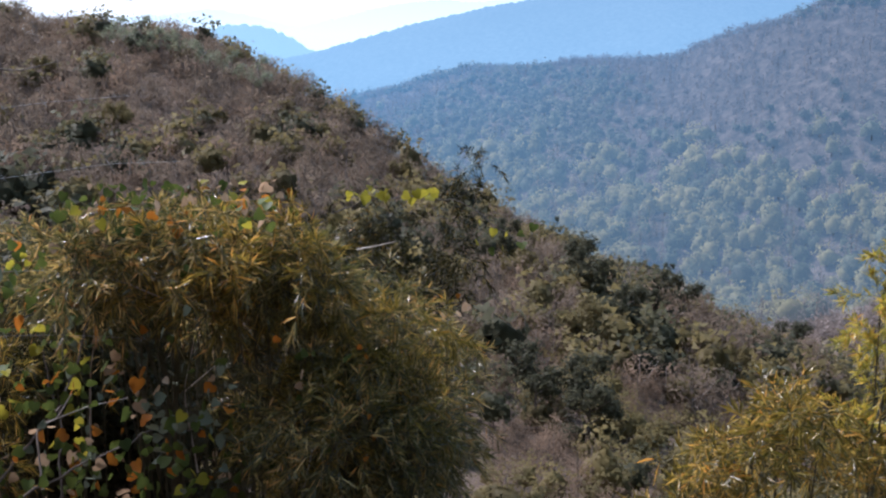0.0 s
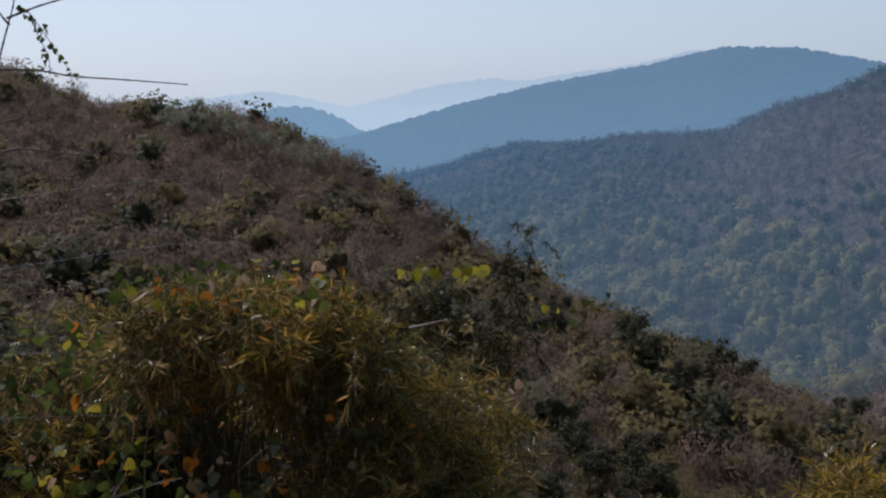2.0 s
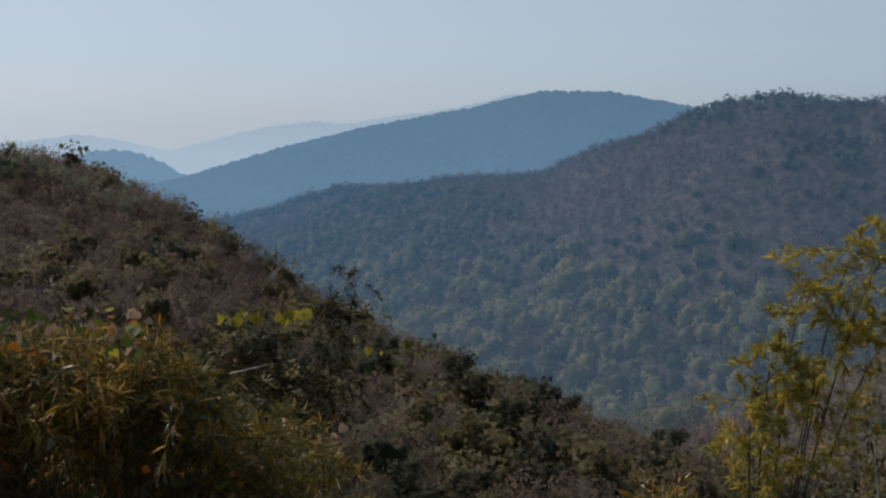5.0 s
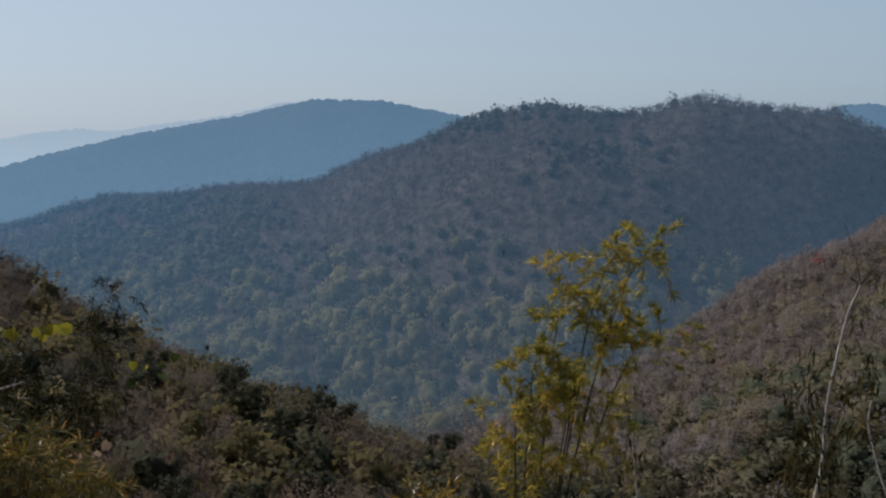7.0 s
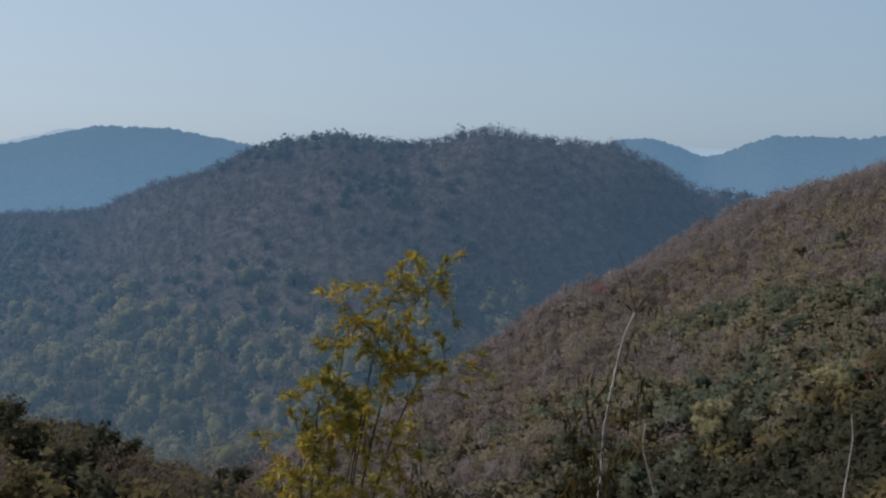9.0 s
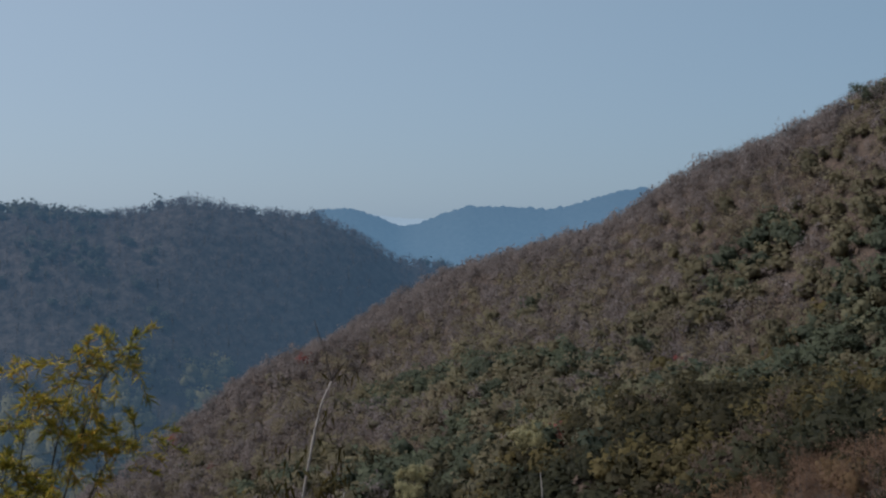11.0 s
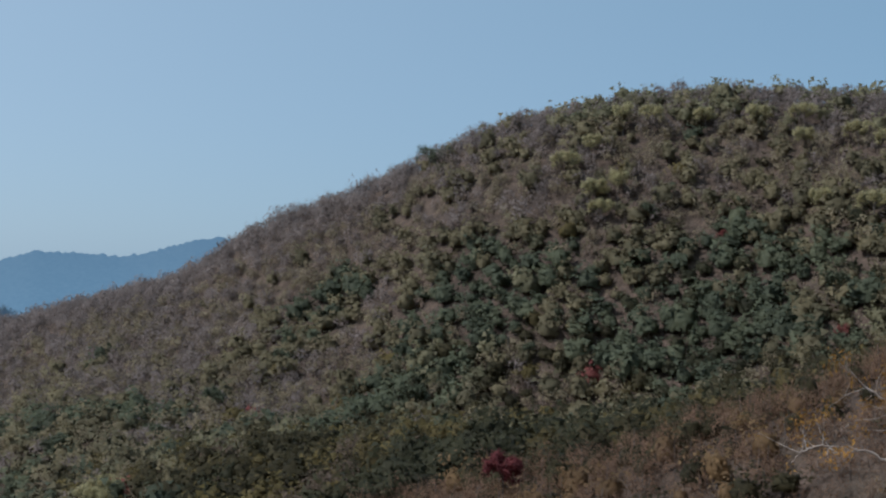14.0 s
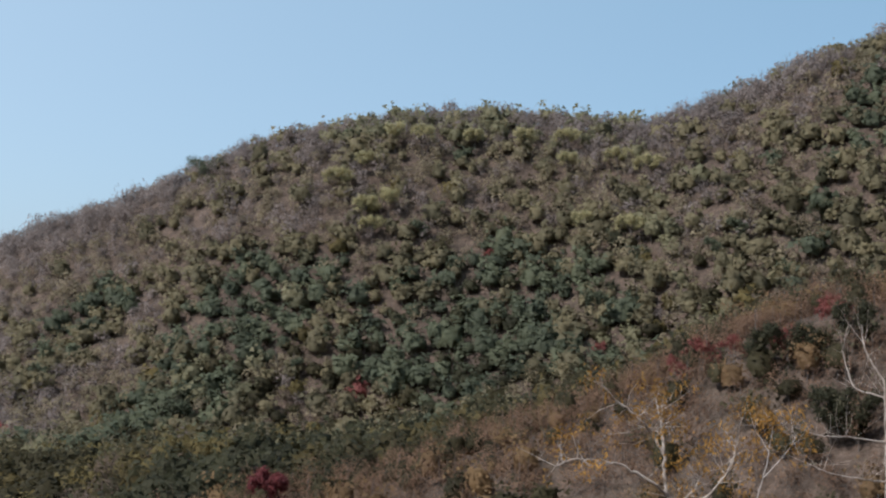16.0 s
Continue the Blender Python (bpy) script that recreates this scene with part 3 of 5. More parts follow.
def forest(name, mats, weights, place, radius, leaves, size, label, seed, variants=14, twigs=36, bare_width=0.012, tall=(0.85, 1.25), around=7, rows=4, bark=None, limbs=0, core=0.7):
    """A closed wood as one object: place is rows of x, y, z; mats and weights name the kinds of crown."""
    rng = np.random.default_rng(seed)
    kinds = []
    for m, bare in mats:
        row = []
        for _ in range(variants):
            h = rng.uniform(0.6, 0.95)
            lobes = int(rng.integers(7, 12))
            if bare:
                pieces = [soup(*twig_tris(rng, twigs, bare_width)), soup(*crown_tris(rng, lobes, max(1, int(leaves * 1.25) // lobes), size, h * 0.75, 0.33))]
            else:
                dome = core_dome(rng, core, h * 0.75, around, rows)
                pieces = [dome, soup(*coat(rng, dome, int(leaves * 0.45), size)), soup(*crown_tris(rng, lobes, max(1, int(leaves * 0.55) // lobes), size, h, 0.8))]
            wood = trunk_tris(rng, 1.3 if bare else 0.8, 0.03 if bare else 0.04)
            if bare and limbs:
                wood = [np.concatenate(p) for p in zip(wood, limb_tris(rng, limbs, 0.017))]
            row.append(pieces + [soup(*wood)])
        kinds.append(row)
    which = weights(place, rng)
    verts, faces, ways, idx, tones, count = [], [], [], [], [], 0
    for (x, y, z), k in zip(place, which):
        pieces = kinds[k][rng.integers(variants)]
        a = rng.uniform(0, 2 * math.pi)
        m = np.array([[math.cos(a), math.sin(a), 0], [-math.sin(a), math.cos(a), 0], [0, 0, 1]])
        s = radius * rng.choice((0.7, 0.85, 1.0, 1.0, 1.1, 1.3)) * rng.uniform(0.9, 1.1) * np.array([1, 1, rng.uniform(*tall)])
        if not mats[k][1]:
            s = s * (1.28, 1.28, 1.05)      # leafy crowns spread and close over one another
        tone = rng.uniform(0, 1)
        for i, (v, f, n) in enumerate(pieces):
            verts.append((v @ m) * s + (x, y, z))
            ways.append(n @ m)
            faces.append(f + count)
            idx.append(np.full(len(f), k if i < len(pieces) - 1 else len(mats)))
            tones.append(np.full(len(v), tone))
            count += len(v)
    ob = mesh(name, np.concatenate(verts), np.concatenate(faces), [m for m, _ in mats] + [bark or BARK], index=np.concatenate(idx), smooth=True)
    ob.data.attributes.new("tone", "FLOAT", "POINT").data.foreach_set("value", np.concatenate(tones).astype(np.float32))
    ob.data.normals_split_custom_set_from_vertices(np.concatenate(ways))      # each clump of leaves shades as one soft mass
    return tagged(ob, label, "woods", kind="stuff")


def scatter(rng, az0, az1, r0, r1, gap, over=8):
    """Tree places over a stretch of the land, gap metres apart: on the slopes that face the path and just over their crests."""
    n = int(radians(abs(az1 - az0)) * (r1 ** 2 - r0 ** 2) / 2 / gap ** 2)
    k = np.arange(n)
    jog = 0.22 * math.sqrt(1 / max(n, 1))
    u, v = ((k * 0.7548776662 + rng.uniform()) + rng.normal(0, jog, n)) % 1, ((k * 0.5698402910 + rng.uniform()) + rng.normal(0, jog, n)) % 1
    az, r = az0 + (az1 - az0) * u, np.sqrt(r0 ** 2 + (r1 ** 2 - r0 ** 2) * v)
    z = ground_z(az, r)
    seen = np.ones(n, bool)
    for s in np.linspace(0.12, 0.985, 60):
        seen &= (z + over - EYE) / r > (ground_z(az, r * s) - EYE) / (r * s)
    az, r, z = az[seen], r[seen], z[seen]
    a = np.radians(az)
    return np.stack([-r * np.sin(a), r * np.cos(a), z], -1)


def clumps(p, scale, seed):
    """A value in about 0..1 that changes in patches over the land."""
    x, y = p[:, 0] / scale + seed * 3.7, p[:, 1] / scale - seed * 1.9
    return 0.5 + 0.25 * (np.sin(x + 1.7 * np.sin(y * 0.8)) + np.sin(y * 1.3 + 2.1 * np.sin(x * 0.6 + 1)))


def lot(p, rng, scale, seed, loose=0.5):
    """An even draw in 0..1 for each tree, in which neighbours tend to agree."""
    v = loose * rng.uniform(0, 1, len(p)) + (1 - loose) * (clumps(p, scale, seed) + 0.5 * clumps(p, scale * 0.43, seed + 3))
    return np.argsort(np.argsort(v)) / len(p)


def bearing(p):
    """Azimuth and elevation of places, in degrees."""
    return -np.degrees(np.arctan2(p[:, 0], p[:, 1])), np.degrees(np.arctan2(p[:, 2], np.hypot(p[:, 0], p[:, 1])))


def mix_right(p, rng):
    # bare brown woods up the open shoulder, evergreens gathered in the gullies below
    az, el = bearing(p)
    top, _ = fold(SHOULDER, az)
    below = top - el
    green = np.clip((below - 1.0 - np.clip(az + 5, 0, 12) * 0.15) * 0.135, 0.02, 0.92) * (0.45 + clumps(p, 24, 1))
    green = green * (1 - 0.6 * np.clip((az - 3) / 8, 0, 1)) + 0.4 * np.clip((below - 2.2) / 4, 0, 1) * np.clip((az - 2) / 6, 0, 1)
    moist = np.exp(-((az + 20) / 10) ** 2 - ((el - 0.5) / 3.5) ** 2) + np.clip((below - 9) * 0.12, 0, 0.8)
    green = np.clip(green * 0.95 + 0.45 * moist, 0, 0.95)
    u = lot(p, rng, 11, 9, 0.38)
    k = np.where(u < green * (0.17 + 0.45 * np.clip(moist, 0, 1) + 0.35 * np.clip((below - 4) / 4, 0, 1) * np.clip(az / 6, 0, 1)), 2, np.where(u < green, 1, 0))
    pale = (clumps(p, 17, 5) * rng.uniform(0.5, 1.15, len(p)) > 0.92) & (below > 1.2) & (rng.uniform(0, 1, len(p)) > 0.6 * moist)
    pale |= (az < -15) & (az > -30) & (below < 1.6) & (rng.uniform(0, 1, len(p)) < 0.26)
    pale &= (az < 6) | (below > 5)
    k = np.where(pale, 3, k)
    v = rng.uniform(0, 1, len(p))
    k = np.where((k == 0) & (v < 0.45) & (below > 1.5) | (k == 1) & (v < 0.3), 5, k)
    k = np.where((k == 0) & (v > 0.84) & (below > 0.7) & (az < -8), 1, k)
    return np.where(v > 0.9998, 4, k)


def mix_far(p, rng):
    az, el = bearing(p)
    u = lot(p, rng, 40, 2)
    bare = np.clip(0.62 + (el + 5) * 0.08, 0.1, 0.85)
    return np.where(u < bare, 0, np.where(u < bare + (1 - bare) * 0.82, 1, 2))


def mix_valley(p, rng):
    u = lot(p, rng, 9, 8)
    return np.where(u < 0.22, 0, np.where(u < 0.52, 1, 2))


def mix_left(p, rng):
    az, el = bearing(p)
    u = lot(p, rng, 5, 4)
    bare = np.clip(0.78 + (el + 6) * 0.035, 0.45, 0.85)
    k = np.where(u < bare, 0, np.where(u < bare + (1 - bare) * 0.6, 1, 2))
    return np.where((k == 0) & (rng.uniform(0, 1, len(p)) < 0.3), 3, k)


def mix_bank(p, rng):
    u = rng.uniform(0, 1, len(p)) + 0.3 * (clumps(p, 14, 6) - 0.5)
    return np.where(u < 0.77, 0, np.where(u < 0.87, 1, 2))


def mix_gully(p, rng):
    u = rng.uniform(0, 1, len(p)) + 0.4 * (clumps(p, 8, 3) - 0.5)
    return np.where(u < 0.42, 0, np.where(u < 0.82, 1, 2))


def behind_shoulder(p):
    az = bearing(p)[0]
    return (az > 36) | (np.hypot(p[:, 0], p[:, 1]) > fold(SHOULDER, az)[1] * 1.05)


rng = np.random.default_rng(7)
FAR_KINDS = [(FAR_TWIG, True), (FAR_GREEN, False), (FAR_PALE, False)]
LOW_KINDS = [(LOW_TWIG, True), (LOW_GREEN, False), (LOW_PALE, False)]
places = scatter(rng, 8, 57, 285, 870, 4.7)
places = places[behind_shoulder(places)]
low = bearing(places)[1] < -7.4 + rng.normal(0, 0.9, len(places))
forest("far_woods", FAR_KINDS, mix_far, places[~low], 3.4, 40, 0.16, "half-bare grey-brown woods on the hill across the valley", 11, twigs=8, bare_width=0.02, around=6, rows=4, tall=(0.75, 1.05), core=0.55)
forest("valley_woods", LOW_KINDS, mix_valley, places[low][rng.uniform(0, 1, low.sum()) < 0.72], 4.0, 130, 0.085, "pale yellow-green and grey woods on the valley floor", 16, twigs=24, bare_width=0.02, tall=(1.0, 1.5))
HILL_KINDS = [(TWIG, True), (OLIVE, False), (DARK, False), (PALE, False), (RED, False), (TAN, True)]
places = scatter(rng, -47, 36, 122, 432, 3.0)
places = places[~behind_shoulder(places)]
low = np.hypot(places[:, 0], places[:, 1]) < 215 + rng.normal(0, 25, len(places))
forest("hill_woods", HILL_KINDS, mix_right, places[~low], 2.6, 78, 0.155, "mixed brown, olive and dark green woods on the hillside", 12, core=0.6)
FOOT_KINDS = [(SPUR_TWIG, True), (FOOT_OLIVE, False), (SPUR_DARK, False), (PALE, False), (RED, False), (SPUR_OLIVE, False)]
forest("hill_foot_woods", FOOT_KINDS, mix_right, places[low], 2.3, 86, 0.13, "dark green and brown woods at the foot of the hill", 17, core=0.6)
forest("spur_woods", [(SPUR_TWIG, True), (SPUR_OLIVE, False), (SPUR_DARK, False), (SPUR_BROWN, True)], mix_left, scatter(rng, 28, 80, 95, 262, 3.1), 2.3, 112, 0.11, "half-bare brown and olive woods on the spur", 13, twigs=70, bare_width=0.010, limbs=4, bark=GREY_BARK, core=0.52)
forest("bank_woods", [(BRUSH, True), (OCHRE, False), (FOOT_OLIVE, False)], mix_bank, scatter(rng, -46, 6, 72, 126, 1.9), 1.5, 170, 0.07, "brown leafless brush with ochre leaves on the near slope", 14, twigs=80, bare_width=0.01, tall=(0.9, 1.4), core=0.52)
forest("gully_scrub", [(SPUR_BROWN, True), (SPUR_OLIVE, False), (SPUR_DARK, False)], mix_gully, scatter(rng, 24, 80, 50, 98, 2.3), 1.5, 300, 0.058, "tangled olive and brown scrub in the gully", 15, twigs=120, bare_width=0.008, core=0.52)


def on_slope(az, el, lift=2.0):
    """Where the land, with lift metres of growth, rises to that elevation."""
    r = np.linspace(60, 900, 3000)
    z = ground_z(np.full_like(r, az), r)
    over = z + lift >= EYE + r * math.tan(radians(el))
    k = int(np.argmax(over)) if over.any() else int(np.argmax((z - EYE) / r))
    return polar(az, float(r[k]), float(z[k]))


def skeleton_tree(rng, height, spread, twigs, lean=(0, 0)):
    """Trunk and limb tubes of a tree standing at the origin, and the ends of its twigs."""
    h = height
    top = np.array([lean[0], lean[1], h * 0.75])
    mid = top * 0.5 + rng.normal(0, 0.04 * h, 3) * (1, 1, 0)
    trunk = [np.zeros(3) - (0, 0, 0.3), mid * 0.6, mid, top]
    w = 0.022 * h
    pieces = [("trunk", tube(trunk, [w, w * 0.85, w * 0.65, w * 0.3], 7))]
    ends = []
    for k in range(7):
        s = rng.uniform(0.35, 0.95)
        p0 = mid * s / 0.5 if s < 0.5 else mid + (top - mid) * (s - 0.5) / 0.5
        a = k * 2.4 + rng.uniform(-0.4, 0.4)
        reach = spread * rng.uniform(0.6, 1.0) * (1.15 - 0.4 * s)
        p2 = p0 + np.array([math.cos(a) * reach, math.sin(a) * reach, rng.uniform(0.15, 0.5) * reach + 0.05 * h])
        p1 = (p0 + p2) / 2 + rng.normal(0, 0.08 * reach, 3) + (0, 0, 0.08 * reach)
        pieces.append(("limb", tube([p0, p1, p2], [w * 0.45, w * 0.3, w * 0.12], 5)))
        for _ in range(twigs):
            q = p1 + (p2 - p1) * rng.uniform(0, 1)
            e = q + unit(rng.normal(0, 1, 3) + (0, 0, 0.7)) * reach * rng.uniform(0.25, 0.5)
            pieces.append(("twig", tube([q, (q + e) / 2 + rng.normal(0, 0.02, 3), e], [w * 0.12, w * 0.09, w * 0.04], 3)))
            ends.append(e)
    return pieces, np.array(ends)


def tree(rng, height, spread, leaf, leaf_size, per_end, label, wood=BARK, name="tree", group="", twigs=5):
    """A tree: trunk, limbs, twigs and a crown of leaf sprays round the twig ends."""
    t = thing(name, (0, 0, 0), label, "tree", group)
    pieces, ends = skeleton_tree(rng, height, spread, twigs)
    mesh("trunk", *pieces[0][1], wood, t, smooth=True)
    for n, p in pieces:
        if n == "limb":
            mesh("limb", *p, wood, t, smooth=True)
    tagged(mesh("twig_spray", *join([p for n, p in pieces if n == "twig"]), wood, t), kind="stuff")
    if leaf:
        at = np.repeat(ends, per_end, 0)
        d = unit(rng.normal(0, 1, at.shape))
        at = at + d * rng.uniform(0.1, 1.0, (len(at), 1)) * spread * 0.32
        q = sprays(rng, at, d + (0, 0, 0.4), leaf_size)
        crown = mesh("crown", q.reshape(-1, 3), np.arange(len(q) * 3).reshape(-1, 3), leaf, t)
        crown.data.attributes.new("tone", "FLOAT", "POINT").data.foreach_set("value", np.repeat(rng.uniform(0.2, 0.8, len(q)), 3).astype(np.float32))
    return t


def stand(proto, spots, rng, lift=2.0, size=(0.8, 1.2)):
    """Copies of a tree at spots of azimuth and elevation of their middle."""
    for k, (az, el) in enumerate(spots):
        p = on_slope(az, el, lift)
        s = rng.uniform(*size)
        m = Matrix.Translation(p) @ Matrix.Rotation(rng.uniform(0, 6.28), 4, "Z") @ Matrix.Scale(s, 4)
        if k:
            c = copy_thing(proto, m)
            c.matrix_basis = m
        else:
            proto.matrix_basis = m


rng = np.random.default_rng(21)
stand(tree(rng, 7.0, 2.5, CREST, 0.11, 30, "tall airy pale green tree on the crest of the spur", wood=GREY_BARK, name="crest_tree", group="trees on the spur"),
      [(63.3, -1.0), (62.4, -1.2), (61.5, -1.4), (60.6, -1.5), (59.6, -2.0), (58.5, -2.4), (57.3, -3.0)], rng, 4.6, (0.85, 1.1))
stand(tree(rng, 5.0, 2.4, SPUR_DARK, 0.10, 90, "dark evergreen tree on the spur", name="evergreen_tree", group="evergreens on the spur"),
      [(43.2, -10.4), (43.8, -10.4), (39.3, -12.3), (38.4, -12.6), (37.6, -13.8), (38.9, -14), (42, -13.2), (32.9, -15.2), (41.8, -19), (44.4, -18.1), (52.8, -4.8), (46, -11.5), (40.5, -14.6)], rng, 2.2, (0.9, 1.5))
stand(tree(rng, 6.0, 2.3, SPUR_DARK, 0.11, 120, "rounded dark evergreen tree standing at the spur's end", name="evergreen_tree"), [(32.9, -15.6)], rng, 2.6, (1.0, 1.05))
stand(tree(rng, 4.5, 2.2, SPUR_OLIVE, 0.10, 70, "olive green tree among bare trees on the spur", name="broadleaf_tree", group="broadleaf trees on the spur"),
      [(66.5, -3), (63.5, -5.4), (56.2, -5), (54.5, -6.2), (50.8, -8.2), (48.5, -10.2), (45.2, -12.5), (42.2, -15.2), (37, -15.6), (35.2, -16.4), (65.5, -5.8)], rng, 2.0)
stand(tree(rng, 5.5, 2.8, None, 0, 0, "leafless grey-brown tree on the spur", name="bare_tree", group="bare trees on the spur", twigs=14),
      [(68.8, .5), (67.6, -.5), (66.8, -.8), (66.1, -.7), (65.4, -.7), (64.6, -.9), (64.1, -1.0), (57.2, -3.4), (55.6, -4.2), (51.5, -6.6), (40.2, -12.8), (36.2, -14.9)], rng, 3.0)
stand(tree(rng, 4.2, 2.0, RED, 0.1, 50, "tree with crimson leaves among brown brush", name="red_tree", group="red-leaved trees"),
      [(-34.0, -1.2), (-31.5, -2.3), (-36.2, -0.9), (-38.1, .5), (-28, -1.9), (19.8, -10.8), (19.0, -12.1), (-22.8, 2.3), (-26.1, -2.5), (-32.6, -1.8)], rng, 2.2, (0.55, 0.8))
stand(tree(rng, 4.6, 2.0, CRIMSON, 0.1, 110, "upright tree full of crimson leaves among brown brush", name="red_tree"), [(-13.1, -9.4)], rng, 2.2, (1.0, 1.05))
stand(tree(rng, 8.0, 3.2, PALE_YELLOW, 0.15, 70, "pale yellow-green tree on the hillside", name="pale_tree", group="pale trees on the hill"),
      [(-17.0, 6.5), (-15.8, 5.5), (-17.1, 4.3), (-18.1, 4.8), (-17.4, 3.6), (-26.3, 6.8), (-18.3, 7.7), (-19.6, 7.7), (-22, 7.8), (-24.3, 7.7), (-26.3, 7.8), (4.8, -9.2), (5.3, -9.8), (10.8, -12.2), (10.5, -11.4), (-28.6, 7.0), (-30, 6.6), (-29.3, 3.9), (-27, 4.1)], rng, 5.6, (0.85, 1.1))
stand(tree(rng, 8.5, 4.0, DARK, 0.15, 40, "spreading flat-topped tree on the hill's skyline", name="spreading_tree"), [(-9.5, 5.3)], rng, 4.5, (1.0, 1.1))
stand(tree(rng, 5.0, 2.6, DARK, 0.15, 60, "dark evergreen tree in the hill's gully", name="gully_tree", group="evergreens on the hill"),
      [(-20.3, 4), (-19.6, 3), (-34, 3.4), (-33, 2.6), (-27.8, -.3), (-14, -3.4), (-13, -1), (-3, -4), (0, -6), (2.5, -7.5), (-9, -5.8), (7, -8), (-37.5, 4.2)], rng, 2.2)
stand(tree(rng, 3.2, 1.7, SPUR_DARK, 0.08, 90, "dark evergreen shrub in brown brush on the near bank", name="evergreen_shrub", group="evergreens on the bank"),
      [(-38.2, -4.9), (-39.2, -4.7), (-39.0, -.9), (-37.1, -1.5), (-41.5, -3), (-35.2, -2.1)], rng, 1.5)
for az, r, h, w, leaf, lab in ((66.3, 9.5, 4.4, 1.3, SPUR_OLIVE, "tall olive shrub behind the thicket"), (69.2, 6.6, 2.9, 0.9, SPUR_DARK, "dark green shrub hung with vine beside the wire"), (71.5, 8.5, 4.2, 1.4, SPUR_OLIVE, "tall olive shrub behind the thicket"),
                               (64.6, 8.6, 3.6, 1.0, SPUR_DARK, "dark green shrub behind the thicket"), (62.4, 12, 4.5, 1.1, SPUR_OLIVE, "slender olive shrub behind the thicket"), (66.6, 6.4, 2.4, 0.8, SPUR_DARK, "dark olive shrub hung with vine beside the wire")):
    shrub = tree(rng, h, w, leaf, 0.024, 260, lab, name="shrub", group="shrubs behind the thicket", twigs=7)
    shrub.location = ground_at(az, r)


# ---- near plants ----
def blades(rng, at, way, length, width):
    """Narrow leaves folded along the midrib from the points at, along way, drooping."""
    n = len(at)
    way = unit(way)
    ln = (length * rng.uniform(0.6, 1.25, n))[:, None]
    side = unit(np.cross(way, rng.normal(0, 1, (n, 3)))) * ln * width
    lift = np.cross(way, unit(side)) * ln * 0.05
    droop = np.array([0, 0, -1]) * ln * rng.uniform(0.05, 0.35, n)[:, None]
    m = at + way * ln * 0.4 + droop * 0.25 + lift
    v = np.stack([at, m + side, at + way * ln + droop, m - side], 1).reshape(-1, 3)
    f = (np.arange(n)[:, None, None] * 4 + np.array([(0, 2, 1), (0, 3, 2)])).reshape(-1, 3)
    return v, f


def arch(base, top, bulge, n=12):
    """Points of a culm that rises from base and bends over to top."""
    b, t = np.asarray(base, float), np.asarray(top, float)
    s = np.linspace(0, 1, n)[:, None]
    c = b * 0.35 + t * 0.65
    c[2] = t[2] + bulge
    return b * (1 - s) ** 2 + 2 * c * s * (1 - s) + t * s ** 2


def bamboo(rng, culms, label, leaf, nodes, per, length, radius=0.008, start=0.3, reach=0.4, name="bamboo_clump", wood=None, group="", hang=0.35, fan=0.55, broad=0.05, tuft=0.0):
    """A bamboo: each culm is base, top and bulge; branchlets from its nodes end in fans of leaves."""
    b0 = Vector(culms[0][0])
    t = thing(name, b0, label, "bamboo", group)
    o = np.array(b0)
    twig, leaves = [], []
    for base, top, bulge in culms:
        p = arch(base, top, bulge) - o
        v, f = tube(p, np.linspace(radius, radius * 0.3, len(p)), 6)
        mesh("culm", v, f, wood or CULM, t, smooth=True)
        for s in np.linspace(start, 1.0, nodes):
            k = min(int(s * (len(p) - 1)), len(p) - 2)
            q = p[k] + (p[k + 1] - p[k]) * (s * (len(p) - 1) - k)
            for _ in range(rng.integers(1, 4)):
                d = unit(rng.normal(0, 1, 3) + (p[k + 1] - p[k]) * 2 + (0, 0, 0.2))
                e = q + d * reach * rng.uniform(0.4, 1.1) * (1.15 - 0.5 * s)
                e2 = e + (d + (0, 0, -0.6)) * reach * 0.3
                twig.append(tube([q, e, e2], [radius * 0.25, radius * 0.18, radius * 0.1], 3))
                at = np.concatenate([e + (e2 - e) * rng.uniform(0, 1, (per - per // 3, 1)) ** (1 - tuft), q + (e - q) * rng.uniform(0.3, 1, (per // 3, 1)) ** (1 - tuft)])      # tuft: how closely the leaves fan from the tips
                way = d + rng.normal(0, fan, (per, 3)) + (0, 0, -hang)
                leaves.append(blades(rng, at, way, length, broad))
    tagged(mesh("branchlet_spray", *join(twig), wood or CULM, t), kind="stuff")
    tagged(mesh("foliage", *join(leaves), leaf, t), kind="stuff")
    return t


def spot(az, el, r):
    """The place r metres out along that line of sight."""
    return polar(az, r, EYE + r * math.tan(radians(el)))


def root(az, r):
    return polar(az, r, float(ground_z(az, r)) - 0.05)


rng = np.random.default_rng(33)
